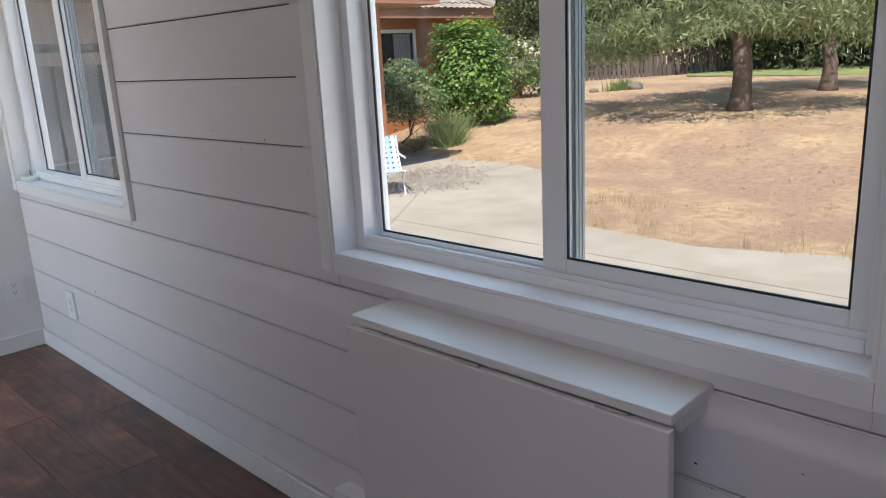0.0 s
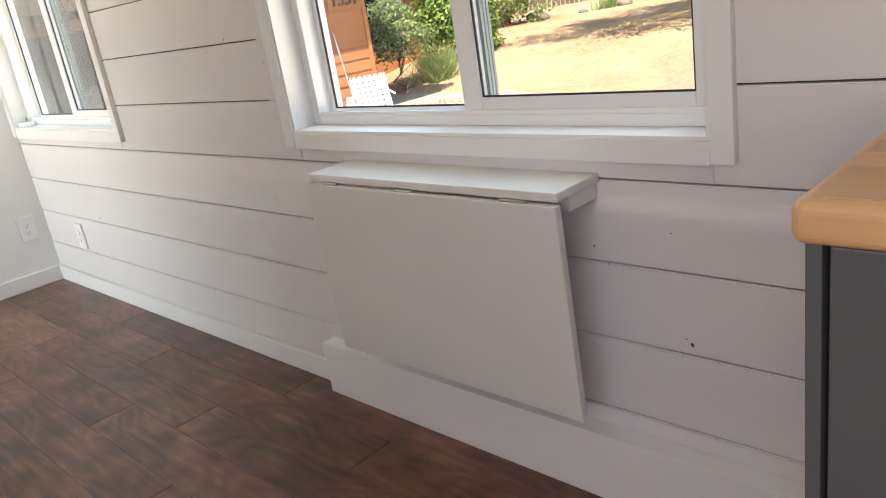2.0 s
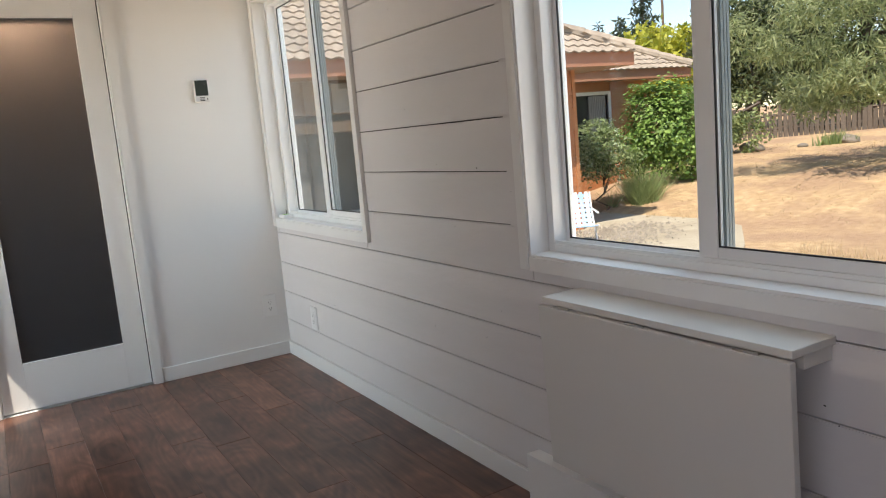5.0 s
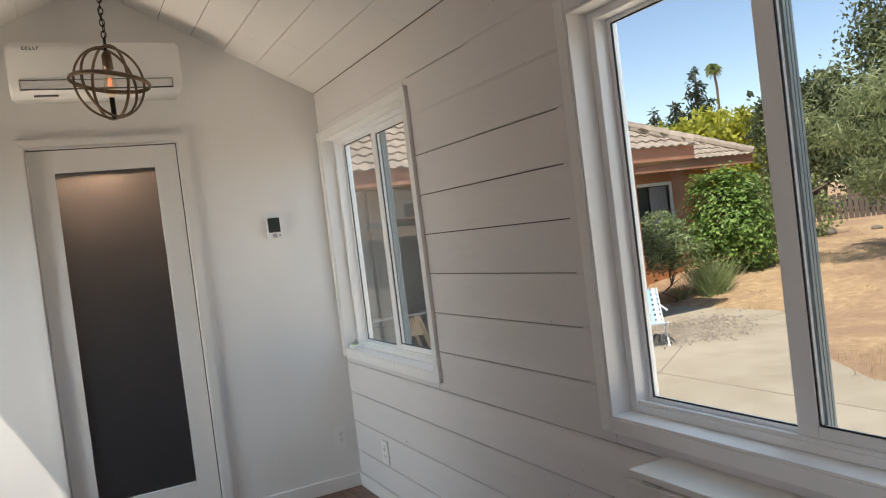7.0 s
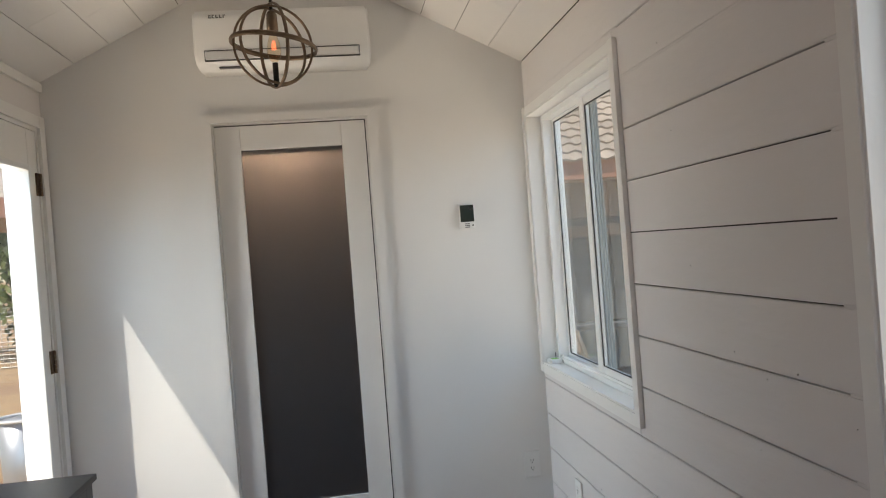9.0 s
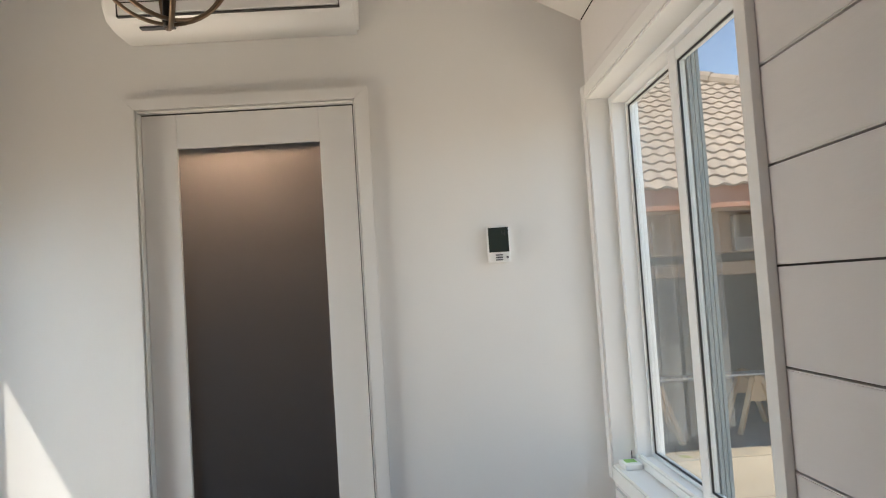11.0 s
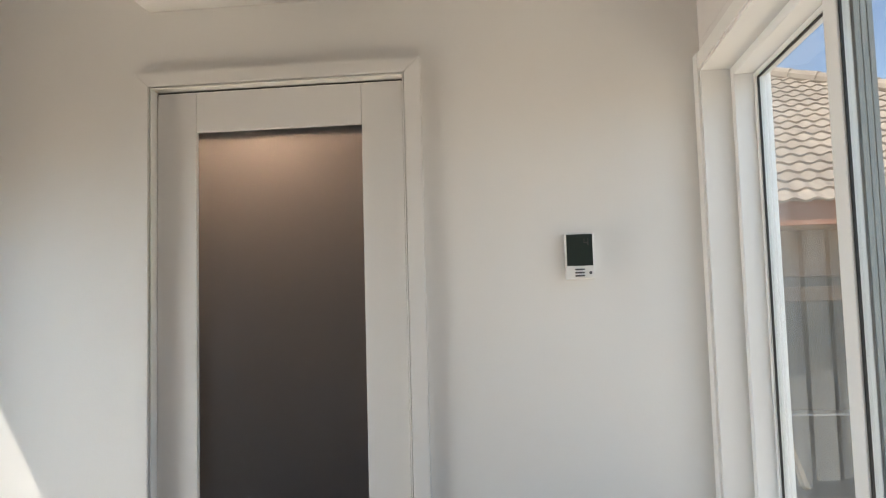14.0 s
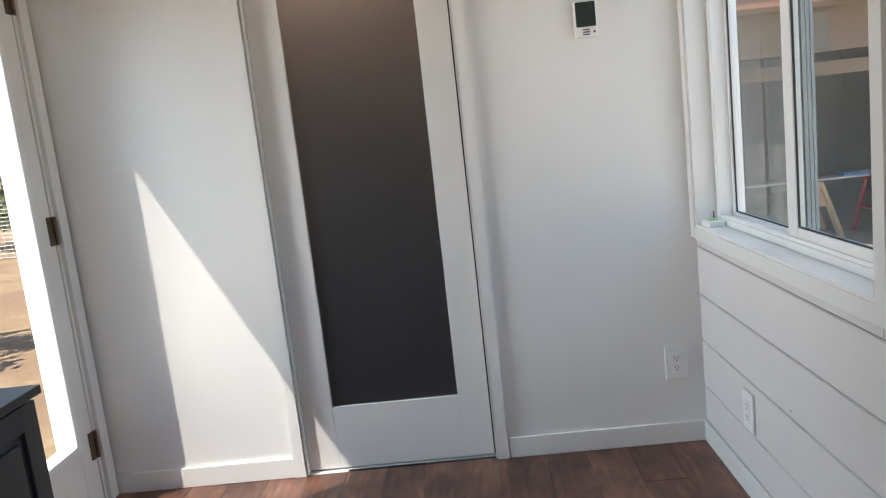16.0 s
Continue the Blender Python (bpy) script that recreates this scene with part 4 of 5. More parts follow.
for y_, z_, s_ in ((-3.531, 0.402, 1.5), (-3.52, 0.412, 0.7), (-3.33, 0.58, 1.0), (-3.36, 0.545, 0.6), (-3.50, 0.625, 0.6), (-3.60, 0.765, 0.7), (-2.12, 1.075, 0.9), (-2.0, 1.045, 0.5), (-1.86, 1.09, 0.6), (-1.66, 1.30, 0.5),
                   (-2.1, 0.49, 0.5), (-1.75, 0.47, 0.6), (-0.75, 0.40, 0.7), (-1.45, 0.56, 0.4), (-1.95, 0.87, 0.5), (-1.55, 1.94, 0.5), (-2.0, 2.16, 0.7), (-1.9, 2.13, 0.5), (-1.72, 2.05, 0.5), (-2.2, 0.60, 0.5), (-2.3, 1.0, 0.5), (-1.6, 1.68, 0.4)):
    ob = piece("knot", km, marks, (0.0002, y_ + 1.8, z_ - 0.5))
    ob.scale = (1, s_ * kn.uniform(0.25, 0.5), s_ * kn.uniform(0.4, 0.8))
    ob.rotation_euler = (kn.uniform(0, 3), 0, 0)


# ---- outdoors ----
GZ = -0.75


def ground_z(x, y):
    z = GZ + 0.15 * min(max(x - 9.5, 0.0), 4.0) + 0.02 * min(max(x - 13.5, 0.0), 60.0)
    fade = min(1.0, max(0.0, (y + 30) / 20))
    return GZ + (z - GZ) * fade if x < 200 else z


xs = [-300, -60, -20, -8, -4, 0, 3, 6, 8, 9.5, 10.2, 11, 12, 13, 13.5, 14.2, 16, 18, 21, 25, 30, 38, 50, 75, 150, 400]
ys = [-300, -60, -30, -20, -10, -5, -2, 0, 2, 4, 6, 8, 10, 13, 17, 22, 30, 45, 80, 150, 400]
V = [(x, y, ground_z(x, y)) for y in ys for x in xs]
F = [(j * len(xs) + i, j * len(xs) + i + 1, (j + 1) * len(xs) + i + 1, (j + 1) * len(xs) + i) for j in range(len(ys) - 1) for i in range(len(xs) - 1)]
tagged(new("ground", quads_mesh("ground", V, F, DRYGROUND, True)), "dry straw-coloured open ground with bare patches", "ground", "", "structure")
bm = bmesh.new()
prism(bm, [(-1.6, -14), (6.4, -14), (6.2, -4), (6.3, -1.8), (5.9, -0.5), (6.1, 1.0), (6.9, 2.2), (7.7, 2.7), (9.2, 3.9), (9.9, 5.3), (9.6, 6.4), (9.7, 8.7), (-1.6, 8.7)], "z", GZ - 0.1, GZ + 0.02)
bmesh.ops.triangulate(bm, faces=[f for f in bm.faces if len(f.verts) > 4])
structure("pavement", bm, CONCRETE, "pale weathered concrete yard slab", "pavement")
bm = bmesh.new()
for a, b in (((3.0, 1.6), (7.9, 5.2)), ((1.0, 4.6), (9.6, 4.75)), ((5.0, -6), (5.2, 8.6)), ((2.0, -3.0), (6.2, -2.7))):
    d = (Vector(b) - Vector(a)).normalized()
    n_ = Vector((-d.y, d.x)) * 0.0045
    prism(bm, [(a[0] - n_.x, a[1] - n_.y), (b[0] - n_.x, b[1] - n_.y), (b[0] + n_.x, b[1] + n_.y), (a[0] + n_.x, a[1] + n_.y)], "z", GZ + 0.01, GZ + 0.0235)
structure("slab_joint", bm, JOINT, "dark joints and cracks in the concrete slab", "pavement")
bm = prism(bmesh.new(), [(22.5, -12), (70, -30), (70, 30), (24.5, 9)], "z", GZ, GZ + 0.01)
for v in bm.verts:
    v.co.z = ground_z(v.co.x, v.co.y) + 0.03
structure("lawn", bm, GREENGRASS, "strip of green lawn beyond the dry ground", "lawn")

rs = np.random.RandomState(3)


def tufts(name, label, pts, blade, height, per, material=STRAW, lean=0.35):
    """Bunches of thin upright blades, one joined mesh."""
    vs, fs = [], []
    for (x, y, hs) in pts:
        z = ground_z(x, y)
        for _ in range(per):
            a, l_ = rs.uniform(0, 6.283), rs.uniform(0.5, 1.2) * height * hs
            px, py = x + rs.normal() * 0.06 * hs, y + rs.normal() * 0.06 * hs
            tip = (px + math.cos(a) * lean * l_ * rs.uniform(0.2, 1), py + math.sin(a) * lean * l_ * rs.uniform(0.2, 1), z + l_)
            w = blade
            b = rs.uniform(0, 3.1)
            i = len(vs)
            vs += [(px - w * math.cos(b), py - w * math.sin(b), z - 0.01), (px + w * math.cos(b), py + w * math.sin(b), z - 0.01), tip]
            fs.append((i, i + 1, i + 2))
    return tagged(new(name, quads_mesh(name, vs, fs, material)), label, "grass", "", "stuff")


pts = []
for _ in range(9000):
    x, y = rs.uniform(6.2, 20), rs.uniform(-8, 18)
    if x > 9.8 or (x > 6.6 and y < 0.5):
        pts.append((x, y, rs.uniform(0.25, 0.8)))
tufts("dry_grass", "short dry yellow grass scattered over the ground", pts, 0.005, 0.06, 8, lean=1.3)
pts = [(6.3 + rs.uniform(-0.25, 0.4), rs.uniform(-2.4, 1.2), rs.uniform(0.6, 1.25)) for _ in range(34)]
pts += [(7.1 + rs.uniform(-0.4, 0.6), 1.5 + rs.uniform(-0.8, 0.7), rs.uniform(0.7, 1.3)) for _ in range(26)]
pts += [(9.6 + rs.uniform(-0.3, 0.3), rs.uniform(4.6, 7.6), rs.uniform(0.4, 0.8)) for _ in range(24)]
tufts("tall_dry_weeds", "tall dry weeds along the edge of the concrete slab", pts, 0.003, 0.21, 15, lean=0.7)

# gravel by the corner of the house
gv, gf = [], []
for _ in range(1500):
    u, v = rs.uniform(0, 1), rs.uniform(0, 1)
    p = (1 - v) * ((1 - u) * np.array((5.9, 4.6)) + u * np.array((7.6, 4.1))) + v * ((1 - u) * np.array((7.6, 6.0)) + u * np.array((9.0, 5.6)))
    p = p + rs.normal(size=2) * 0.22
    s = rs.uniform(0.010, 0.03)
    i = len(gv)
    c = np.array((p[0], p[1], GZ + 0.024 + s * 0.3))
    o = rs.normal(size=(4, 3)) * s
    gv += [tuple(c + (s, 0, 0) + o[0] * 0.2), tuple(c + (-s * 0.5, s, 0) + o[1] * 0.2), tuple(c + (-s * 0.5, -s, 0) + o[2] * 0.2), tuple(c + (0, 0, s * 0.8) + o[3] * 0.2)]
    gf += [(i, i + 1, i + 3), (i + 1, i + 2, i + 3), (i + 2, i, i + 3)]
tagged(new("gravel", quads_mesh("gravel", gv, gf, GRAVEL)), "patch of loose grey gravel and dead leaves on the slab", "gravel", "", "stuff")


# ---- the house across the yard ----
def tile_slope(a, b, up, rows, cols, parent, keep, name="roof_tile"):
    """Wavy roof tiles from the eave line a-b up the vector up: one object a tile where kept, the mesh is shared."""
    a, b, up = Vector(a), Vector(b), Vector(up)
    ex, ey = (b - a) / cols, up / rows
    nrm = ex.cross(ey).normalized()
    nrm = nrm if nrm.z > 0 else -nrm
    vs, fs = [], []
    steps = 8
    for j, (t, h) in enumerate(((-0.12, 0.030), (-0.12, 0.02), (1.0, 0.0))):
        for i in range(steps + 1):
            u = i / steps
            wave = 0.015 * math.sin(2 * math.pi * u)
            vs.append(ex * (u * 1.03) + ey * t + nrm * (h if j != 1 else 0.004) + nrm * wave)
    m = steps + 1
    for i in range(steps):
        fs.append((m + i, m + i + 1, i + 1, i))
        fs.append((i, i + 1, 2 * m + i + 1, 2 * m + i))
    me = quads_mesh(name, vs, fs, ROOFTILE, False)
    count = 0
    rest_v, rest_f = [], []
    for r in range(rows):
        for c in range(cols):
            o = a + ex * c + ey * r
            k = keep(o, r, c)
            if k == 1 and count < 300:
                piece(name, me, parent, o - parent.location)
                count += 1
            elif k:
                i = len(rest_v)
                rest_v += [o + v for v in vs]
                rest_f += [tuple(i + q for q in f) for f in fs]
    if rest_v:
        ob = new("roof_tiles", quads_mesh("roof_tiles", rest_v, rest_f, ROOFTILE))
        ob.parent = parent
        ob.location = -Vector(parent.location)
        tagged(ob, kind="stuff")


def ridge_caps(a, b, parent, n):
    a, b = Vector(a), Vector(b)
    me = finish(rod(bmesh.new(), (0, 0, 0), (b - a) / n * 1.12, 0.12, 0.10, 10), "ridge_cap", ROOFTILE)
    for i in range(n):
        piece("ridge_cap", me, parent, a + (b - a) * i / n - parent.location)


PITCH = 0.53
house = thing("house", "single-storey house with orange-brown lap siding, tiled hip roof and open garage", "house", (3.0, 9.0, GZ))
EY, EX, EZ = 5.5, 8.55, 2.33            # eave line, corner and top of the fascia
WY, WX = 6.15, 7.69                     # wall face and corner
part("fascia", boxed(-6.0, EX, EY, EY + 0.04, EZ - 0.235, EZ, 0.004), FASCIA, house, "broad terracotta painted fascia board")
part("fascia", boxed(EX - 0.04, EX, EY + 0.041, 20.0, EZ - 0.235, EZ, 0.004), FASCIA, house, "broad terracotta painted fascia board")
part("soffit", boxed(-6.0, EX - 0.041, EY + 0.041, 20.0, EZ - 0.23, EZ - 0.20), STUCCO, house, "tan soffit")
# roof deck under the tiles
bm = bmesh.new()
d = 6.5
v = [bm.verts.new(p) for p in ((-6, EY + 0.05, EZ - 0.03), (EX - 0.05, EY + 0.05, EZ - 0.03), (EX - d, EY + d, EZ - 0.03 + PITCH * d), (-6, EY + d, EZ - 0.03 + PITCH * d), (EX - 0.05, 20, EZ - 0.03), (EX - d, 20, EZ - 0.03 + PITCH * d))]
bm.faces.new((v[0], v[1], v[2], v[3]))
bm.faces.new((v[1], v[4], v[5], v[2]))
part("roof", bm, ROOFTILE, house)
TW, TL = 0.21, 0.28
cols, rows = 60, 26
tile_slope((EX - cols * TW, EY - 0.03, EZ + 0.0), (EX, EY - 0.03, EZ + 0.0), (0, rows * TL * 0.883, rows * TL * 0.883 * PITCH), rows, cols, house,
           lambda o, r, c: 0 if o.x + TW > EX - (o.y - EY) + 0.15 or o.x < -1.0 else (1 if 1.2 < o.x < 4.6 and o.y < 9.2 else 2))
tile_slope((EX + 0.03, EY, EZ), (EX + 0.03, EY + 43 * TW, EZ), (-15 * TL * 0.883, 0, 15 * TL * 0.883 * PITCH), 15, 43, house, lambda o, r, c: 0 if o.y < EY + (EX - o.x) - 0.1 else 2)
ridge_caps((EX, EY, EZ + 0.06), (EX - d, EY + d, EZ + 0.06 + PITCH * d), house, 22)
# siding beside the garage opening
gar0, gar1 = -1.5, 6.55
bm = boxed(gar1, WX - 0.02, WY + 0.02, WY + 0.14, GZ, EZ - 0.2)
box(bm, WX - 0.14, WX - 0.02, WY + 0.14, 9.7, GZ, EZ - 0.2)
box(bm, gar0 - 0.1, gar0, WY + 0.02, WY + 0.14, GZ, EZ - 0.2)
part("wall", bm, SIDING, house)
bm = bmesh.new()
prism(bm, [(WY - 0.022, 0.0), (WY + 0.019, 0.0), (WY + 0.019, 0.196), (WY - 0.004, 0.196)], "x", gar1, WX)
lap = finish(bm, "siding_board", SIDING)
bm = bmesh.new()
prism(bm, [(WX + 0.022, 0.0), (WX - 0.019, 0.0), (WX - 0.019, 0.196), (WX + 0.004, 0.196)], "y", WY, 9.7)
lap2 = finish(bm, "siding_board", SIDING)
k = 0
while GZ + 0.02 + k * 0.2 < EZ - 0.36:
    piece("siding_board", lap, house, Vector((0, 0, GZ + 0.02 + k * 0.2)) - house.location)
    piece("siding_board", lap2, house, Vector((0, 0, GZ + 0.02 + k * 0.2)) - house.location)
    k += 1
part("corner_post", boxed(WX - 0.05, WX + 0.03, WY - 0.034, WY + 0.05, GZ, EZ - 0.2, 0.004), SIDING, house)
# garage: header, jambs, inside
part("garage_header", boxed(gar0, gar1, WY, WY + 0.14, 1.62, EZ - 0.2, 0.004), STUCCO, house, "tan beam over the garage opening")
part("garage_track", boxed(gar0, gar1, WY + 0.3, WY + 0.55, 1.36, 1.52, 0.01), STUCCO, house, "rolled-up pale door edge")
bm = bmesh.new()
box(bm, gar0, gar1, 12.4, 12.5, GZ, 2.2)
box(bm, gar0 - 0.1, gar0, WY + 0.15, 12.5, GZ, 2.2)
box(bm, gar1, gar1 + 0.1, WY + 0.15, 12.5, GZ, 2.2)
box(bm, gar0, gar1, WY + 0.15, 12.4, 2.0, 2.1)
part("garage_room", bm, GARAGEIN, house, "dim grey-brown garage interior")
part("garage_floor", boxed(gar0, gar1, WY, 12.4, GZ + 0.021, GZ + 0.035), CONCRETE, house)
spk = bmesh.new()
box(spk, 3.05, 3.35, WY - 0.10, WY - 0.001, 1.63, 2.05, 0.01)
for q in range(5):
    box(spk, 3.08, 3.32, WY - 0.108, WY - 0.099, 1.66 + q * 0.035, 1.675 + q * 0.035)
part("vent_box", spk, GARAGEIN, house, "brown vent box on the beam")
# hanging strips added to give upright pale streaks behind the left pane
film = bpy.data.materials.new("hazy_film")
film.use_nodes = True
fn, fl = film.node_tree.nodes, film.node_tree.links
clear_ = fn.new("ShaderNodeBsdfTransparent")
both_ = fn.new("ShaderNodeMixShader")
both_.inputs["Fac"].default_value = 0.13
fn["Principled BSDF"].inputs["Base Color"].default_value = (0.62, 0.63, 0.61, 1)
fn["Principled BSDF"].inputs["Roughness"].default_value = 0.4
fl.new(clear_.outputs["BSDF"], both_.inputs[1])
fl.new(fn["Principled BSDF"].outputs["BSDF"], both_.inputs[2])
fl.new(both_.outputs["Shader"], fn["Material Output"].inputs["Surface"])
strips = thing("strip_curtain", "hazy translucent upright strips hanging below the garage eave", "curtain", (2.05, WY - 0.12, 0.0))
sg = random.Random(17)
xk = 1.45
while xk < 2.75:
    w_ = sg.uniform(0.12, 0.24)
    yk = WY - 0.12 + sg.uniform(-0.02, 0.02)
    tw = sg.uniform(-0.03, 0.03)
    zl = sg.uniform(-0.5, -0.35)
    bm = bmesh.new()
    prism(bm, [(xk, yk), (xk + w_ * 0.5, yk + 0.012 + tw), (xk + w_, yk + tw), (xk + w_, yk + tw + 0.002), (xk + w_ * 0.5, yk + 0.014 + tw), (xk, yk + 0.002)], "z", zl, EZ - 0.235)
    part("strip", bm, film, strips)
    xk += w_ * sg.uniform(0.8, 1.2)
# house number 1351
fc = bpy.data.curves.new("house_number", "FONT")
fc.body = "1351"
fc.size, fc.extrude, fc.align_x = 0.30, 0.012, "CENTER"
tmp = new("house_number_curve", fc)
dg = bpy.context.evaluated_depsgraph_get()
me = bpy.data.meshes.new_from_object(tmp.evaluated_get(dg))
bpy.data.objects.remove(tmp)
me.materials.clear()
me.materials.append(GREYTEXT)
me.transform(Matrix.Translation((7.28, WY - 0.045, 1.17)) @ Matrix.Rotation(radians(90), 4, "X"))
num = new("house_number", me)
num.parent, num.location = house, -Vector(house.location)
num["label"] = "dark house number 1351"
part("number_board", boxed(6.92, 7.64, WY - 0.032, WY - 0.0235, 1.10, 1.44, 0.003), SIDING, house)
wl = bmesh.new()
box(wl, 7.18, 7.38, WY - 0.12, WY - 0.023, 1.55, 1.75, 0.02)
part("porch_light", wl, PALETIN, house, "pale square porch light")

# rear wing with the window
wing = thing("house_wing", "set-back house wing with a tiled roof and a white-framed window", "house", (11.0, 11.0, GZ))
part("fascia", boxed(EX, 14.2, 9.1, 9.14, EZ - 0.235, EZ, 0.004), FASCIA, wing)
part("fascia", boxed(14.16, 14.2, 9.141, 16.0, EZ - 0.235, EZ, 0.004), FASCIA, wing)
part("soffit", boxed(EX, 13.9, 9.141, 16, EZ - 0.23, EZ - 0.2), STUCCO, wing)
bm = bmesh.new()
d2 = 4.0
v = [bm.verts.new(p) for p in ((EX - 3, 9.15, EZ - 0.03), (13.9, 9.15, EZ - 0.03), (13.9 - d2, 9.1 + d2, EZ - 0.03 + PITCH * d2), (EX - 3, 9.1 + d2, EZ - 0.03 + PITCH * d2), (13.9, 17, EZ - 0.03), (13.9 - d2, 17, EZ - 0.03 + PITCH * d2))]
bm.faces.new((v[0], v[1], v[2], v[3]))
bm.faces.new((v[1], v[4], v[5], v[2]))
part("roof", bm, ROOFTILE, wing)
tile_slope((14.2 - 31 * TW, 9.07, EZ), (14.2, 9.07, EZ), (0, 15 * TL * 0.883, 15 * TL * 0.883 * PITCH), 15, 31, wing, lambda o, r, c: 0 if o.x + TW > 14.2 - (o.y - 9.07) + 0.15 else 1)
ridge_caps((14.2, 9.07, EZ + 0.06), (14.2 - d2, 9.07 + d2, EZ + 0.06 + PITCH * d2), wing, 14)
part("wall", wall_with_holes(bmesh.new(), "y", 9.72, 9.86, WX, 13.35, GZ, EZ - 0.2, [(9.9, 11.9, 0.2, 1.80)]), SIDING, wing)
part("wall", boxed(13.21, 13.35, 9.86, 16, GZ, EZ - 0.2), SIDING, wing)
for q in range(14):
    z0_ = GZ + 0.6 + 0.0 + q * 0.2
    if z0_ > EZ - 0.4:
        break
    for xa, xb in (((WX + 0.05, 9.8), (12.0, 13.36)) if 0.1 < z0_ + 0.2 and z0_ < 1.88 else ((WX + 0.05, 13.36),)):
        part("siding_board", prism(bmesh.new(), [(9.698, z0_), (9.719, z0_), (9.719, z0_ + 0.196), (9.715, z0_ + 0.196)], "x", xa, xb), SIDING, wing)
wnd = part("window", boxed(9.9, 11.9, 9.80, 9.82, 0.2, 1.80), DARKGLASS, wing, "dark window pane")
bm = bmesh.new()
for b_ in ((9.82, 9.9, 0.12, 1.88), (11.9, 11.98, 0.12, 1.88)):
    box(bm, b_[0], b_[1], 9.68, 9.79, b_[2], b_[3])
box(bm, 9.9, 11.9, 9.68, 9.79, 1.80, 1.88)
box(bm, 9.9, 11.9, 9.68, 9.79, 0.12, 0.2)
part("frame", bm, VINYL, wnd, "white window frame")
bm = bmesh.new()
for q in range(9):
    rod(bm, (11.35 + q * 0.06, 9.765, 0.2), (11.35 + q * 0.06, 9.765, 1.78), 0.028, 0.03, 8)
part("curtain", bm, CURTAIN, wnd, "grey curtain behind the pane")

# ---- things in front of and in the garage ----
lc = thing("lawn_chair", "folding lawn chair with blue and white webbing and white tubes", "chair", (6.35, 4.72, GZ + 0.02))
bx, by, bz = 6.35, 4.72, GZ + 0.02
fr = Vector((-0.55, -0.83, 0)).normalized()
sd = Vector((0.83, -0.55, 0)).normalized()


def cp(f, s, z):
    p = Vector((bx, by, bz)) + fr * f + sd * s
    p.z = bz + z
    return p


for s in (-0.27, 0.27):
    part("back_tube", rod(bmesh.new(), cp(-0.02, s, 0.30), cp(-0.34, s, 0.82), 0.012), WHITETUBE, lc)
    part("seat_tube", rod(bmesh.new(), cp(-0.02, s, 0.30), cp(0.42, s, 0.38), 0.012), WHITETUBE, lc)
    part("leg", rod(bmesh.new(), cp(0.40, s, 0.38), cp(-0.22, s, 0.012), 0.012), WHITETUBE, lc)
    part("leg", rod(bmesh.new(), cp(-0.15, s, 0.50), cp(0.34, s, 0.012), 0.012), WHITETUBE, lc)
    part("armrest", rod(bmesh.new(), cp(-0.2, s * 1.05, 0.56), cp(0.34, s * 1.05, 0.56), 0.016), WHITETUBE, lc)
    part("foot_tube", rod(bmesh.new(), cp(-0.22, s, 0.012), cp(0.34, s, 0.012), 0.012), WHITETUBE, lc)
for q in range(7):
    a, b = cp(-0.03 - q * 0.045, -0.26, 0.33 + q * 0.073), cp(-0.03 - q * 0.045, 0.26, 0.33 + q * 0.073)
    st = bmesh.new()
    up = Vector((fr.x * -0.32, fr.y * -0.32, 0.52)).normalized() * 0.028
    vv = [st.verts.new(p) for p in (a - up, b - up, b + up, a + up)]
    f_ = st.faces.new(vv)
    r_ = bmesh.ops.extrude_face_region(st, geom=[f_])
    bmesh.ops.translate(st, vec=fr * 0.004, verts=[x for x in r_["geom"] if isinstance(x, bmesh.types.BMVert)])
    part("web_strap", st, WEBBING, lc)
for q in range(6):
    a, b = cp(0.03 + q * 0.065, -0.26, 0.31 + q * 0.011), cp(0.03 + q * 0.065, 0.26, 0.31 + q * 0.011)
    st = bmesh.new()
    vv = [st.verts.new(p) for p in (a - fr * 0.026, b - fr * 0.026, b + fr * 0.026, a + fr * 0.026)]
    f_ = st.faces.new(vv)
    r_ = bmesh.ops.extrude_face_region(st, geom=[f_])
    bmesh.ops.translate(st, vec=(0, 0, 0.004), verts=[x for x in r_["geom"] if isinstance(x, bmesh.types.BMVert)])
    part("web_strap", st, WEBBING, lc)

for q in range(6):
    s_ = -0.21 + q * 0.084
    a, b = cp(-0.02, s_, 0.315), cp(-0.335, s_, 0.825)
    st = bmesh.new()
    vv = [st.verts.new(p) for p in (a - sd * 0.026 + fr * 0.006, a + sd * 0.026 + fr * 0.006, b + sd * 0.026 + fr * 0.006, b - sd * 0.026 + fr * 0.006)]
    f_ = st.faces.new(vv)
    r_ = bmesh.ops.extrude_face_region(st, geom=[f_])
    bmesh.ops.translate(st, vec=fr * 0.003, verts=[x for x in r_["geom"] if isinstance(x, bmesh.types.BMVert)])
    part("web_strap", st, WHITETUBE if q % 2 else WEBBING, lc)

gt = thing("gas_bottle", "small white gas bottle standing by the siding", "gas bottle", (6.75, 5.75, GZ + 0.02))
bm = bmesh.new()
for (z0_, r0_, z1_, r1_) in ((0.0, 0.14, 0.04, 0.15), (0.04, 0.15, 0.28, 0.15), (0.28, 0.15, 0.36, 0.09)):
    rod(bm, (6.75, 5.75, GZ + 0.02 + z0_), (6.75, 5.75, GZ + 0.02 + z1_), r0_, r1_, 20)
part("tank", bm, WHITETUBE, gt, "", True)
part("collar", torus(bmesh.new(), (6.75, 5.75, GZ + 0.43), (0, 0, 1), 0.085, 0.012, 24, 8, 3.5), WHITETUBE, gt, "", True)
br = thing("broom", "long-handled broom leaning on the siding", "broom", (7.0, 6.0, GZ + 0.02))
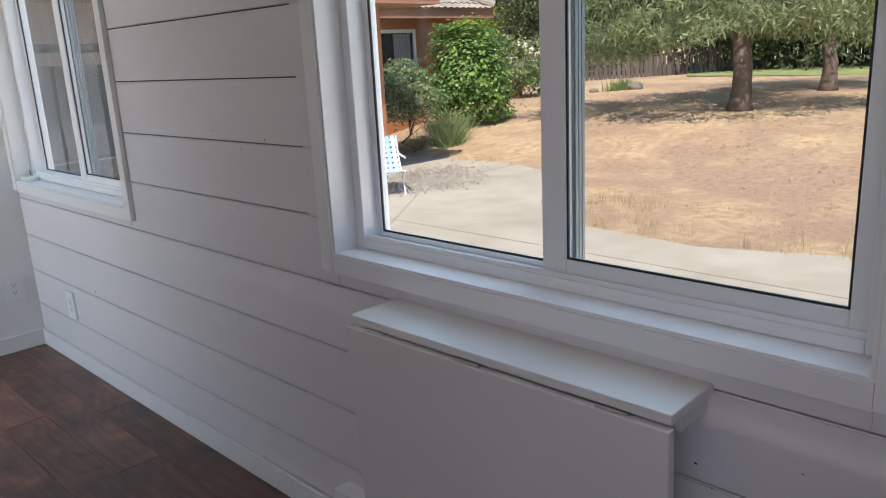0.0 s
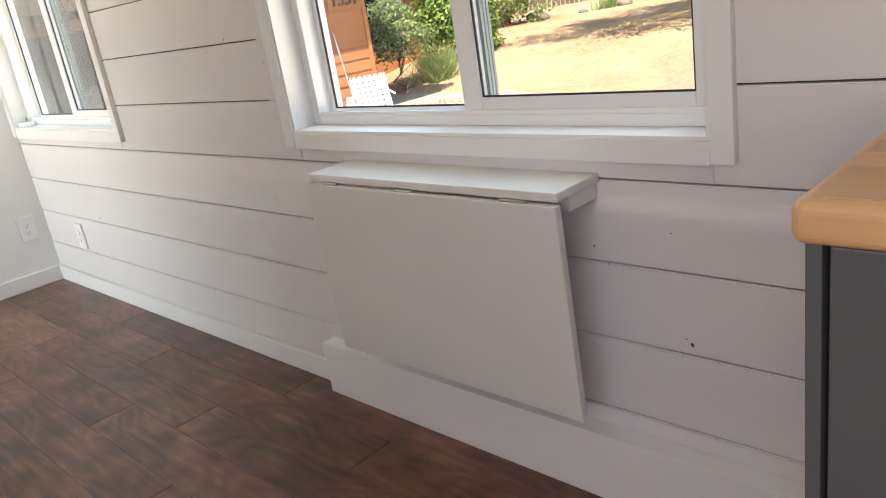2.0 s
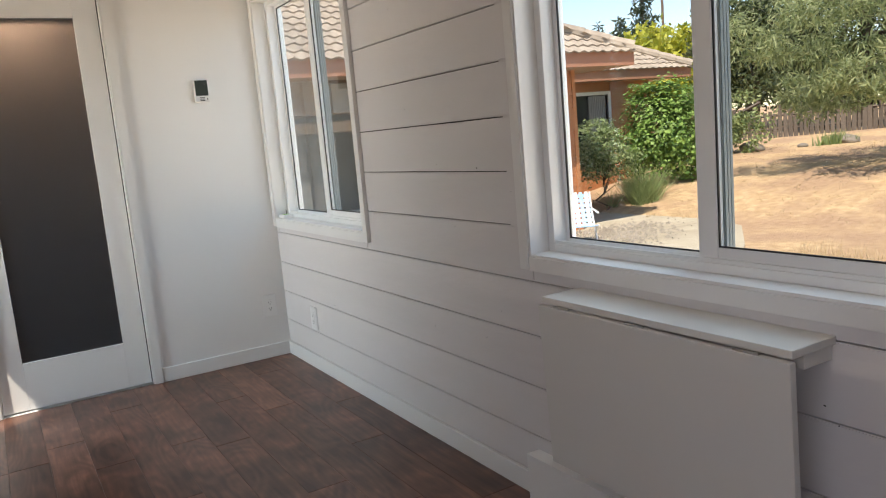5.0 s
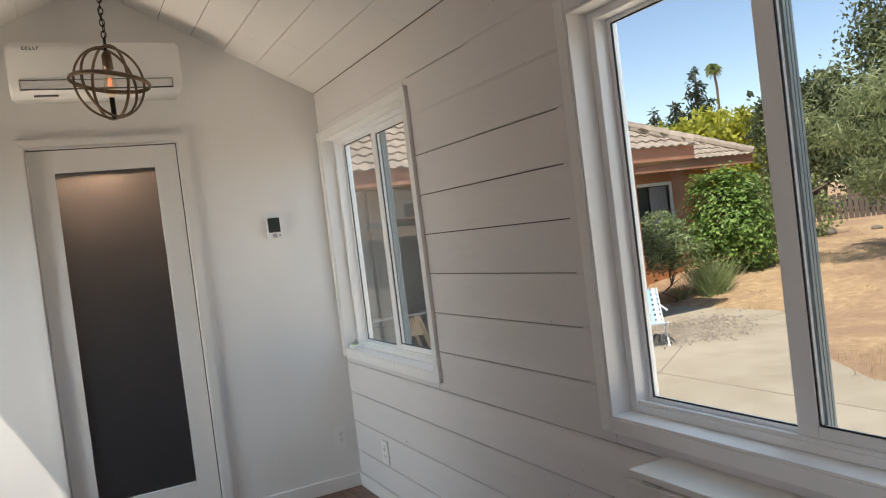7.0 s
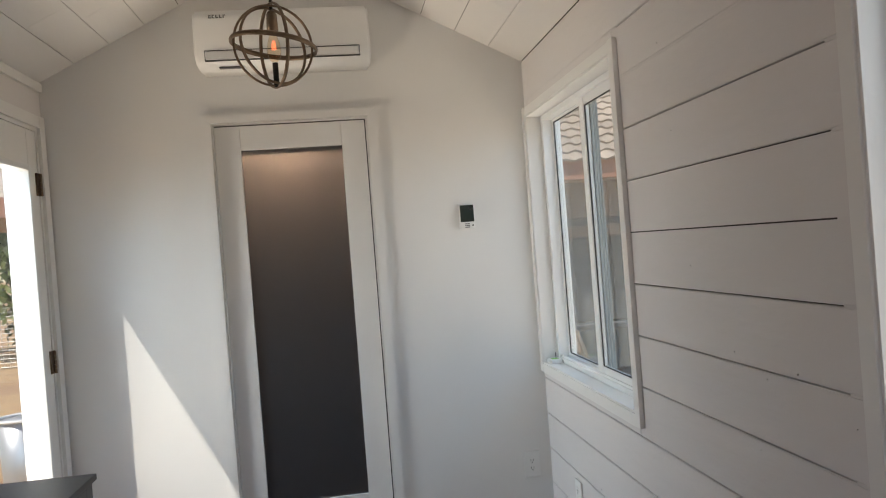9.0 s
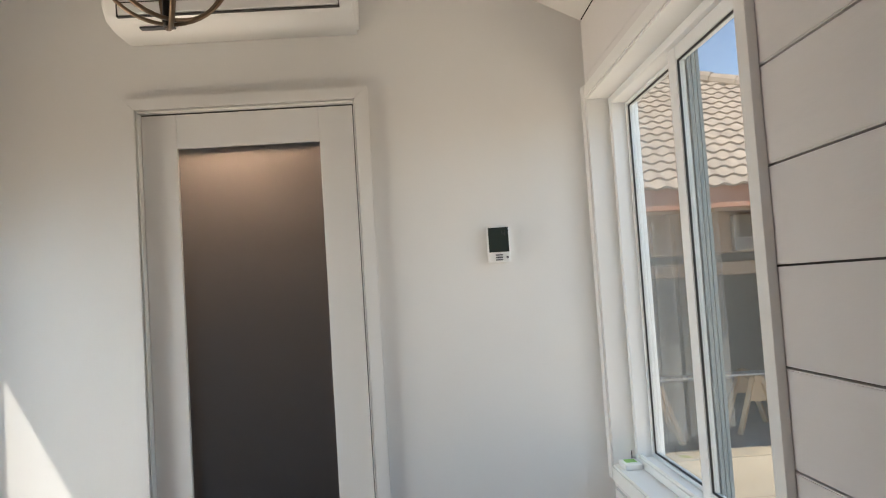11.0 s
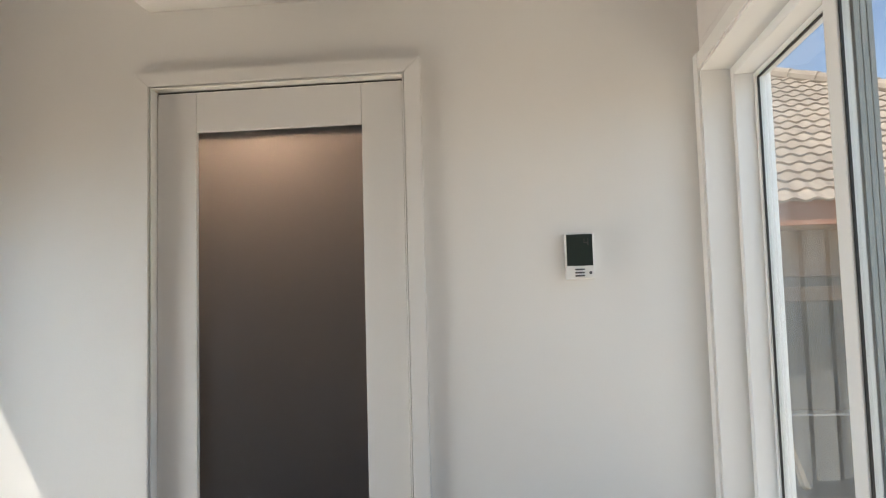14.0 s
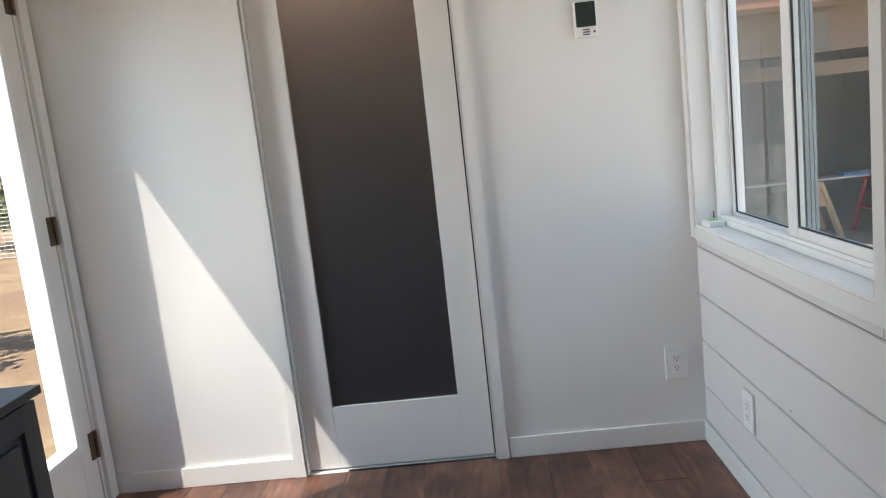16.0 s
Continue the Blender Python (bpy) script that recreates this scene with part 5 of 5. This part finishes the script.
part("handle", rod(bmesh.new(), (6.98, 5.92, GZ + 0.12), (6.92, 6.11, 0.75), 0.012), PALETIN, br)
part("head", boxed(6.85, 7.12, 5.88, 5.96, GZ + 0.02, GZ + 0.14, 0.01), SAWWOOD, br)


def sawhorse(loc, turn):
    e = thing("sawhorse", "raw pine sawhorse on splayed legs", "sawhorse", (0, 0, 0), "sawhorses in the garage")
    part("beam", boxed(-0.45, 0.45, -0.045, 0.045, 0.66, 0.75, 0.004), SAWWOOD, e)
    for x in (-0.36, 0.36):
        for s in (-1, 1):
            b = bmesh.new()
            rod(b, (x, s * 0.045, 0.72), (x * 1.12, s * 0.27, 0.0), 0.042, 0.042, 4)
            part("leg", b, SAWWOOD, e)
        part("gusset", prism(bmesh.new(), [(-0.07, 0.66), (0.07, 0.66), (0.15, 0.42), (-0.15, 0.42)], "x", x * 1.02 - 0.012, x * 1.02 + 0.012), SAWWOOD, e)
    e.matrix_basis = Matrix.Translation(loc) @ Matrix.Rotation(radians(turn), 4, "Z")
    return e


gz = GZ + 0.036
s1 = sawhorse((2.35, 7.35, gz), 80)
s2 = copy_thing(s1, Matrix.Translation((3.75, 7.6, gz)) @ Matrix.Rotation(radians(80), 4, "Z"))
pl = thing("plank_on_sawhorses", "long pale board lying across the sawhorses", "board", (3.0, 7.4, gz + 0.75))
part("board", boxed(1.6, 4.4, 7.25, 7.55, gz + 0.751, gz + 0.775, 0.003), PALETIN, pl)
rd = thing("tool_stand", "red steel tool stand with a pale machine on top", "tool stand", (4.7, 7.3, gz))
for x in (4.45, 4.95):
    for y in (7.1, 7.5):
        part("leg", rod(bmesh.new(), (x + (x - 4.7) * 0.5, y + (y - 7.3) * 0.5, gz), (x, y, gz + 0.72), 0.025), REDPAINT, rd)
part("shelf", boxed(4.38, 5.02, 7.05, 7.55, gz + 0.30, gz + 0.33, 0.004), REDPAINT, rd)
part("tray", boxed(4.36, 5.04, 7.02, 7.58, gz + 0.70, gz + 0.76, 0.006), REDPAINT, rd)
bm = boxed(4.4, 5.3, 7.0, 7.6, gz + 0.761, gz + 0.80, 0.006)
box(bm, 4.55, 4.95, 7.15, 7.4, gz + 0.80, gz + 0.93, 0.02)
part("machine_table", bm, PALETIN, rd, "pale metal machine table")
part("machine_column", rod(bmesh.new(), (4.85, 7.45, gz + 0.8), (4.85, 7.45, gz + 1.55), 0.06, seg=16), PALETIN, rd, "round steel column", True)
bs = thing("blue_tray", "flat blue plastic tray on the worktable", "tray", (4.25, 7.2, gz + 0.775))
part("tray", boxed(4.05, 4.36, 7.27, 7.5, gz + 0.776, gz + 0.81, 0.008), BLUEPLASTIC, bs)

bin_ = thing("waste_bin", "tall grey round plastic bin on the dry ground", "bin", (-3.85, 3.5, GZ))
bm = bmesh.new()
rod(bm, (-3.85, 3.5, GZ), (-3.85, 3.5, 0.16), 0.165, 0.20, 28)
part("body", bm, PALETIN, bin_, "", True)
part("rim", torus(bmesh.new(), (-3.85, 3.5, 0.17), (0, 0, 1), 0.205, 0.014, 32, 8), WHITETUBE, bin_, "", True)
part("handle", torus(bmesh.new(), (-3.67, 3.40, 0.05), (0.9, -0.3, 0), 0.05, 0.012, 20, 8), PALETIN, bin_, "", True)
post = thing("carport_post", "brown timber post under the eave", "post", (-5.6, 6.2, GZ))
part("shaft", boxed(-5.67, -5.53, 6.13, 6.27, GZ, 2.12, 0.005), SIDING, post)
wf = thing("wire_fence", "grey welded wire fence before the shrubs", "fence", (-8.0, 15.5, GZ))
for k in range(6):
    part("post", rod(bmesh.new(), (-14 + k * 2.4, 15.5, GZ), (-14 + k * 2.4, 15.5, 0.85), 0.035), FENCEWOOD, wf)
bm = bmesh.new()
for k in range(15):
    rod(bm, (-14, 15.46, GZ + 0.05 + k * 0.1), (-2, 15.46, GZ + 0.05 + k * 0.1), 0.006, seg=4)
for k in range(81):
    rod(bm, (-14 + k * 0.15, 15.46, GZ + 0.05), (-14 + k * 0.15, 15.46, GZ + 1.46), 0.005, seg=4)
part("wire_mesh", bm, PALETIN, wf)


# ---- plants ----
def trunk_mesh(bm, base, top, r0, r1, bends=5, wob=0.1, seed=0, flare=0.0):
    """One tapering tube of linked rings, slightly knobbly, with a wider foot where flare is given."""
    g = random.Random(seed)
    base, top = Vector(base), Vector(top)
    axis = [base] + [base.lerp(top, i / bends) + Vector((g.uniform(-wob, wob), g.uniform(-wob, wob), 0)) * (0 if i == bends else 1) for i in range(1, bends + 1)]
    q = (top - base).to_track_quat("Z", "Y")
    steps, prev = bends * 3, None
    for i in range(steps + 1):
        t = i / steps
        k = min(int(t * bends), bends - 1)
        c = axis[k].lerp(axis[k + 1], t * bends - k)
        r = (r0 + (r1 - r0) * t) * (1 + flare * max(0.0, 1 - t * 7) ** 2)
        row = []
        for a in range(9):
            an = 2 * math.pi * a / 9
            rr = r * (1 + g.uniform(-0.07, 0.07))
            row.append(bm.verts.new(c + q @ Vector((rr * math.cos(an), rr * math.sin(an), 0))))
        if prev:
            for a in range(9):
                bm.faces.new((prev[a], prev[(a + 1) % 9], row[(a + 1) % 9], row[a]))
        else:
            bm.faces.new(list(reversed(row)))
        prev = row
    bm.faces.new(prev)
    return bm


def tree(name, label, base, height, r0, lobes, count, size, leaf, limbs, seed, droop=0.0, slim=0.55, category="tree", tight=0.2, per=70, facing=0.0):
    x, y = base
    z = ground_z(x, y) - 0.08
    e = thing(name, label, category, (x, y, z))
    bm = bmesh.new()
    trunk_mesh(bm, (x, y, z), (x + 0.1, y + 0.05, z + height), r0, r0 * 0.3, 6, 0.12, seed, 0.45)
    part("trunk", bm, BARK, e, "", True)
    g = random.Random(seed)
    for _ in range(limbs):
        L = g.choice(lobes)
        zz = z + height * g.uniform(0.35, 0.95)
        bm = trunk_mesh(bmesh.new(), (x + 0.05, y, zz), (x + L[0] * 0.9, y + L[1] * 0.9, z + L[2]), r0 * 0.28, r0 * 0.06, 4, 0.15, seed + _)
        part("limb", bm, BARK, e, "", True)
    r_ = np.random.RandomState(seed)
    c = clumps(r_, [(x + L[0], y + L[1], z + L[2], L[3], L[4], L[5]) for L in lobes], count, tight, per)
    ob = new("crown", leaves("crown", c, size, leaf, r_, droop, slim, facing))
    ob.parent, ob.location = e, -Vector(e.location)
    return e


tree("bush", "dense rounded green broad-leaved bush beside the house", (12.05, 8.1), 1.5, 0.06,
     [(0, 0, 1.25, 0.85, 0.85, 0.95), (0.15, -0.15, 1.9, 0.6, 0.6, 0.55), (-0.4, 0.3, 0.85, 0.55, 0.55, 0.6), (0.3, -0.3, 0.7, 0.6, 0.6, 0.6), (-0.2, 0.2, 1.95, 0.5, 0.5, 0.5)], 12500, 0.098, LEAFBUSH, 4, 21, 0.5, 0.62, "bush", 0.17, 18, 1.0)
tree("shrub", "loose feathery green shrub with bare stems beside the window", (9.75, 7.75), 0.9, 0.035,
     [(0, 0, 1.35, 0.55, 0.5, 0.5), (0.25, -0.2, 1.1, 0.5, 0.45, 0.4), (-0.35, 0.2, 1.05, 0.45, 0.45, 0.45), (0.1, 0.1, 1.75, 0.42, 0.42, 0.35)], 6500, 0.085, LEAFSHRUB, 9, 22, 0.2, 0.36, "shrub", 0.2, 30, 0.5)
tufts("spiky_grass", "clump of arching green ornamental grass below the bush", [(10.55 + rs.normal() * 0.24, 7.4 + rs.normal() * 0.2, rs.uniform(0.75, 1.05)) for _ in range(30)], 0.010, 0.72, 30, LEAFGRASS, 1.35)
tree("yard_tree", "feathery pine-like yard tree with a thick bare lower trunk", (14.3, 2.7), 5.0, 0.21,
     [(0, 0, 3.7, 2.6, 2.6, 1.4), (-1.6, 0.7, 1.95, 1.3, 1.1, 0.5), (0.8, -1.7, 1.95, 1.4, 1.3, 0.55), (1.8, 1.2, 2.1, 1.4, 1.4, 0.55), (-0.5, 2.2, 1.75, 1.2, 1.1, 0.55), (-1.3, -1.2, 2.0, 1.0, 1.0, 0.5), (-0.7, -0.2, 1.95, 0.6, 0.6, 0.45), (0.3, 3.2, 1.6, 0.8, 0.8, 0.5), (0, 0, 5.6, 1.8, 1.8, 1.2), (-2.0, 2.4, 2.9, 1.3, 1.3, 0.8), (0.2, -3.0, 2.6, 1.3, 1.3, 0.6)], 34000, 0.19, LEAFPINE, 18, 31, 0.5, 0.17, tight=0.17, per=60)
tree("yard_tree", "smaller yard tree with feathery foliage in the dry grass", (18.9, 2.5), 4.5, 0.19,
     [(0, 0, 3.6, 2.2, 2.2, 1.5), (-1.2, 1.0, 2.0, 1.4, 1.3, 0.6), (1.0, -1.2, 2.1, 1.5, 1.4, 0.6), (0.6, 1.5, 2.1, 1.2, 1.2, 0.55)], 16000, 0.2, LEAFPINE, 10, 32, 0.5, 0.18)
tree("oak_tree", "large dark evergreen oak behind the fence", (27.4, 12.2), 6.0, 0.35,
     [(0, 0, 4.2, 3.4, 3.4, 3.0), (-0.8, 1.2, 2.2, 2.4, 2.4, 2.0), (2.0, -2.5, 3.4, 2.8, 2.8, 2.8), (0.5, 0.0, 6.8, 2.6, 2.6, 1.9), (-0.5, -2.5, 6.0, 2.4, 2.4, 2.0), (0.5, -4.0, 1.8, 2.2, 2.2, 1.8)], 38000, 0.19, LEAFOAK, 10, 41, tight=0.15, per=45)
tree("oak_tree", "large dark evergreen oak behind the fence", (29, 6.5), 6.0, 0.35,
     [(0, 0, 4.8, 3.8, 3.8, 3.0), (-1.5, 2.6, 2.4, 2.6, 2.6, 2.2), (1.0, -3.0, 3.4, 3.0, 3.0, 2.8), (0, 0, 7.5, 2.8, 2.8, 2.0), (0, 0, 1.6, 2.6, 3.2, 1.8), (0, -4, 1.6, 2.4, 2.6, 1.8)], 38000, 0.20, LEAFOAK, 8, 42, tight=0.15, per=45)
tree("oak_tree", "large dark evergreen oak behind the fence", (31, -1.0), 6.0, 0.35,
     [(0, 0, 4.6, 3.8, 3.8, 3.0), (0, 3.0, 3.0, 2.6, 2.6, 2.4), (0, -3.0, 3.0, 3.0, 3.0, 2.8), (0, 0, 7.0, 2.8, 2.8, 2.0), (0, 0, 1.6, 2.6, 3.4, 1.8), (0, -4.5, 1.8, 2.6, 3.0, 2.0)], 36000, 0.21, LEAFOAK, 8, 43, tight=0.15, per=45)
tree("round_tree", "rounded mid-green tree beyond the fence", (29.5, 18.5), 4.5, 0.22,
     [(0, 0, 3.2, 2.4, 2.4, 2.2), (-0.4, 0.4, 4.9, 1.6, 1.6, 1.3), (1.2, -1.2, 3.0, 2.0, 2.0, 1.8)], 16000, 0.19, LEAFOAK, 6, 44)
tree("leafy_shrub", "sprawling green shrub with red flowers before the fence", (16.6, 10.4), 1.0, 0.05,
     [(0, 0, 1.0, 0.9, 0.9, 0.8), (0.6, -0.5, 0.7, 0.7, 0.7, 0.6), (-0.5, 0.4, 1.3, 0.7, 0.7, 0.6)], 4500, 0.11, LEAFPALE, 4, 45, category="shrub")
for i, (a_, dist, h, w_, leaf, label) in enumerate((
        (44.8, 52, 6.6, 3.2, LEAFYELLOW, "bright yellow-green tree beyond the roofs"), (47.9, 46, 5.6, 2.2, LEAFYELLOW, "bright yellow-green tree beyond the roofs"),
        (42.0, 60, 6.8, 3.5, LEAFPALE, "pale green tree beyond the roofs"), (50.3, 60, 6.8, 3.2, LEAFPALE, "pale green tree beyond the roofs"), (38.0, 60, 7.0, 4.0, LEAFPALE, "pale green tree beyond the roofs"), (53.2, 42, 6.6, 2.4, LEAFOAK, "dark green tree beyond the roofs"))):
    tx, ty = -1.4 + dist * math.sin(radians(a_)), -4.2 + dist * math.cos(radians(a_))
    tree("far_tree", label, (tx, ty), h * 0.7, 0.2, [(0, 0, h * 0.55, w_, w_, h * 0.35), (w_ * 0.4, -w_ * 0.3, h * 0.8, w_ * 0.6, w_ * 0.6, h * 0.22), (-w_ * 0.5, w_ * 0.3, h * 0.72, w_ * 0.55, w_ * 0.55, h * 0.2)], 3500, 0.42, leaf, 4, 60 + i, tight=0.22, per=25)
for i, (a_, dist, h) in enumerate(((46.4, 80, 13.4), (43.3, 85, 10.5), (44.8, 90, 11.5))):
    tx, ty = -1.4 + dist * math.sin(radians(a_)), -4.2 + dist * math.cos(radians(a_))
    tree("conifer", "dark pointed conifer on the skyline", (tx, ty), h * 0.97, 0.3, [(0, 0, h * (0.25 + 0.1 * q), 2.9 - 0.36 * q, 2.9 - 0.36 * q, h * 0.07) for q in range(8)], 3500, 0.6, LEAFDARK, 3, 80 + i, 0.5, 0.3, "tree", 0.3, 12)
# palm on the skyline
a_, dist = 48.0, 90
px_, py_ = -1.4 + dist * math.sin(radians(a_)), -4.2 + dist * math.cos(radians(a_))
pz_ = ground_z(px_, py_)
palm = thing("palm_tree", "tall thin fan palm on the skyline", "tree", (px_, py_, pz_))
part("trunk", trunk_mesh(bmesh.new(), (px_, py_, pz_ - 0.2), (px_ - 0.8, py_, pz_ + 14.4), 0.17, 0.13, 7, 0.1, 5), BARK, palm, "", True)
vs, fs = [], []
top = np.array((px_ - 0.8, py_, pz_ + 14.4))
for q in range(240):
    dv = rs.normal(size=3)
    dv[2] = dv[2] * 0.8 + 0.25
    dv /= np.linalg.norm(dv)
    sidev = np.cross(dv, rs.normal(size=3))
    sidev /= np.linalg.norm(sidev)
    l_ = rs.uniform(0.6, 1.15)
    i = len(vs)
    vs += [tuple(top), tuple(top + dv * l_ * 0.55 + sidev * 0.10), tuple(top + dv * l_ + np.array((0, 0, -0.45 * l_)))]
    fs.append((i, i + 1, i + 2))
ob = new("crown", quads_mesh("crown", vs, fs, LEAFPALE))
ob.parent, ob.location = palm, -Vector(palm.location)
hh = thing("far_house", "small far house with a tiled roof among the trees", "house", (50.0, 44.0, 2.0))
part("wall", boxed(48, 52, 43, 46, ground_z(50, 44), 6.1), STUCCO, hh)
part("roof", prism(bmesh.new(), [(42.4, 6.1), (46.6, 6.1), (44.5, 7.2)], "x", 47.5, 52.5), FASCIA, hh)

# fence and rocks
fence = thing("fence", "weathered grey board fence with uneven tops", "fence", (22, 15, GZ))
fm = finish(boxed(-0.07, 0.07, -0.012, 0.012, 0, 1.02, 0.004), "fence_board", FENCEWOOD)
g = random.Random(6)
fa, fb = Vector((19.5, 16.0)), Vector((33.0, 3.0))
n_ = 110
ang = math.atan2(fb.y - fa.y, fb.x - fa.x)
for i in range(n_):
    p = fa.lerp(fb, i / n_)
    ob = piece("fence_board", fm, fence, Vector((p.x, p.y, ground_z(p.x, p.y) - 0.03)) - fence.location)
    ob.rotation_euler = (g.uniform(-0.03, 0.03), g.uniform(-0.03, 0.03), ang)
    ob.scale = (g.uniform(0.7, 1.15), 1, g.uniform(0.72, 1.18))
for i in range(12):
    a, b = fa.lerp(fb, i / 12), fa.lerp(fb, (i + 1) / 12)
    for hz in (0.3, 0.78):
        part("rail", rod(bmesh.new(), (a.x + 0.03, a.y + 0.03, ground_z(a.x, a.y) + hz), (b.x + 0.03, b.y + 0.03, ground_z(b.x, b.y) + hz), 0.045, 0.045, 4), FENCEWOOD, fence)
part("brace", rod(bmesh.new(), (20.6, 14.8, ground_z(20.6, 14.8) + 0.2), (22.4, 13.1, ground_z(22.4, 13.1) + 1.3), 0.05, 0.05, 4), FENCEWOOD, fence, "leaning loose board")
for i, (x, y, s) in enumerate(((17.6, 9.9, 0.34), (18.5, 8.9, 0.14), (19.5, 8.2, 0.30))):
    bm = bmesh.new()
    bmesh.ops.create_icosphere(bm, subdivisions=3, radius=s)
    for v in bm.verts:
        v.co *= 1 + 0.35 * noise.noise(v.co * 2.5 + Vector((i * 7, 0, 0)))
        v.co.z *= 0.6
        v.co += Vector((x, y, ground_z(x, y) + s * 0.25))
    tagged(new("rock", finish(bm, "rock", ROCKMAT)), "grey weathered rock lying in the dry grass", "rock", "rocks by the fence")
tufts("green_weeds", "low green weeds growing beside the rocks", [(19.2 + rs.normal() * 0.2, 8.35 + rs.normal() * 0.2, rs.uniform(0.7, 1.2)) for _ in range(18)], 0.02, 0.32, 22, LEAFGRASS, 0.8)
rb = thing("red_bucket", "red bucket standing by the fence", "bucket", (17.3, 10.9, ground_z(17.3, 10.9)))
part("body", rod(bmesh.new(), (17.3, 10.9, ground_z(17.3, 10.9) - 0.005), (17.3, 10.9, ground_z(17.3, 10.9) + 0.4), 0.17, 0.2, 18), REDPAINT, rb)
for i in range(12):
    x, y = (-9 - 2 * (i % 2), -14 + i * 4.5) if i < 5 else (-15 + (i - 5) * 2.2, 17.5 + (i % 2))
    tree("hedge_tree", "green garden tree beyond the glazed door", (x, y), 2.5, 0.1, [(0, 0, 2.2, 1.8, 1.8, 1.6), (0.3, 0.8, 3.4, 1.2, 1.2, 1.0)], 1500, 0.3, LEAFOAK if i % 2 else LEAFPALE, 3, 100 + i)

# ---- lamps added at the openings: cool fill for sky light falling in, warm fill for light thrown up from the sunlit ground ----
SKY_TINT, GROUND_TINT = (0.60, 0.82, 1.0), (1.0, 0.86, 0.70)
# fill lamp set in the added window behind the walk
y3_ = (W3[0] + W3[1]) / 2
area_lamp("back_fill_light", (XL - 0.06, y3_, (W3[2] + W3[3]) / 2), (0, y3_, 0.3), W3[1] - W3[0] - 0.1, W3[3] - W3[2] - 0.1, BACK_LIGHT, (0.93, 0.96, 1.0))


def opening_lights(name, x, side, y, z, width, sky_watts, ground_watts):
    """Two added lamps outside one opening, for sky above and sunlit ground below; side: outwards."""
    area_lamp(name + "_sky_fill", (x + side * 1.0, y, z + 1.0), (x, y, z), width, 1.6, sky_watts, SKY_TINT)
    area_lamp(name + "_ground_fill", (x + side * 1.1, y, z - 0.9), (x, y, z), width, 1.3, ground_watts, GROUND_TINT)


opening_lights("window", 0.05, 1, (W1[0] + W1[1]) / 2, 1.4, 1.5, W1_LIGHT, W1_BOUNCE)
opening_lights("window", 0.05, 1, (W2[0] + W2[1]) / 2, 1.4, 1.5, W2_LIGHT, W2_BOUNCE)
opening_lights("door", XL - 0.05, -1, (gy0 + gy1) / 2, 1.1, 1.2, DOOR_LIGHT, DOOR_BOUNCE)


# ---- floor boards and wall boards ----
floor = thing("floor", "dark brown hand-scraped wooden plank floor", "floor", (0, 0, 0), kind="structure")
g = random.Random(8)
PW = 0.149
for i in range(15):
    x1 = -0.0005 - i * PW
    x0 = max(x1 - PW, XL)
    if x1 - x0 < 0.01:
        continue
    y = YB - 0.01 + g.uniform(-0.9, 0)
    if i == 2:
        y = -2.081 - 1.22 * 4
    if i == 1:
        y = -2.727 - 1.22 * 4
    while y < -0.001:
        ya, yb = max(y, YB), min(y + 1.22, 0.02 if -1.49 < x0 < -0.77 else -0.0005)
        if yb - ya > 0.02:
            bm = boxed(x0 + 0.0002, x1 - 0.0002, ya + 0.0009, yb - 0.0009, -0.0155, 0.0)
            bmesh.ops.bevel(bm, geom=[ed for ed in bm.edges if all(v.co.z > -0.001 for v in ed.verts)], offset=0.0013, segments=1, affect="EDGES")
            part("floor_plank", bm, FLOORWOOD, floor)
        y += 1.22


def board(x_face, sign, y0, y1, z0, z1, parent):
    bm = bmesh.new()
    a, b = sorted((x_face, x_face - sign * 0.0118))
    box(bm, a, b, y0, y1, z0 + 0.0019, z1 - 0.0019)
    bmesh.ops.bevel(bm, geom=[ed for ed in bm.edges if all(abs(v.co.x - x_face) < 1e-5 for v in ed.verts)], offset=0.0024, segments=2, affect="EDGES")
    part("wall_board", bm, PLANK, parent)


def clad(x_face, sign, parent, holes):
    for z0, z1 in zip([0.0] + ROWS, ROWS):
        cuts = sorted({YB, -0.0005, *[h[0] for h in holes], *[h[1] for h in holes]})
        for a, b in zip(cuts, cuts[1:]):
            if b - a < 0.004:
                continue
            lo, hi = z0, z1
            for h in holes:
                if h[0] - 1e-6 <= a and b <= h[1] + 1e-6:
                    if lo >= h[2] and hi <= h[3]:
                        lo = hi
                    elif lo < h[2] < hi:
                        hi = h[2]
                    elif lo < h[3] < hi:
                        lo = h[3]
            if hi - lo > 0.004:
                yield_spans.append((a, b, lo, hi))
        # join neighbours of equal height into one long board
        merged = []
        for s in yield_spans:
            if merged and abs(merged[-1][1] - s[0]) < 1e-6 and merged[-1][2:] == s[2:]:
                merged[-1] = (merged[-1][0], s[1], s[2], s[3])
            else:
                merged.append(s)
        for s in merged:
            board(x_face, sign, *s, parent)
        yield_spans.clear()


yield_spans = []
clad(0.0, -1, wall_east, [W1, W2])
clad(XL, 1, wall_west, [DOOR_L, W3])


# paint-filled stretches of the joints in the window wall: y from, y to, height
for y0, y1, z in ((-1.249, -0.0005, 2.075), (YB, -1.77, 2.075), (-2.345, -1.249, 1.910), (YB, -3.63, 1.910), *[(-2.345, -2.285, z) for z in ROWS if 0.78 < z < 1.9]):
    part("caulk_bead", boxed(0.0004, 0.0118, y0, y1, z - 0.0036, z + 0.0036), PLANK, wall_east)
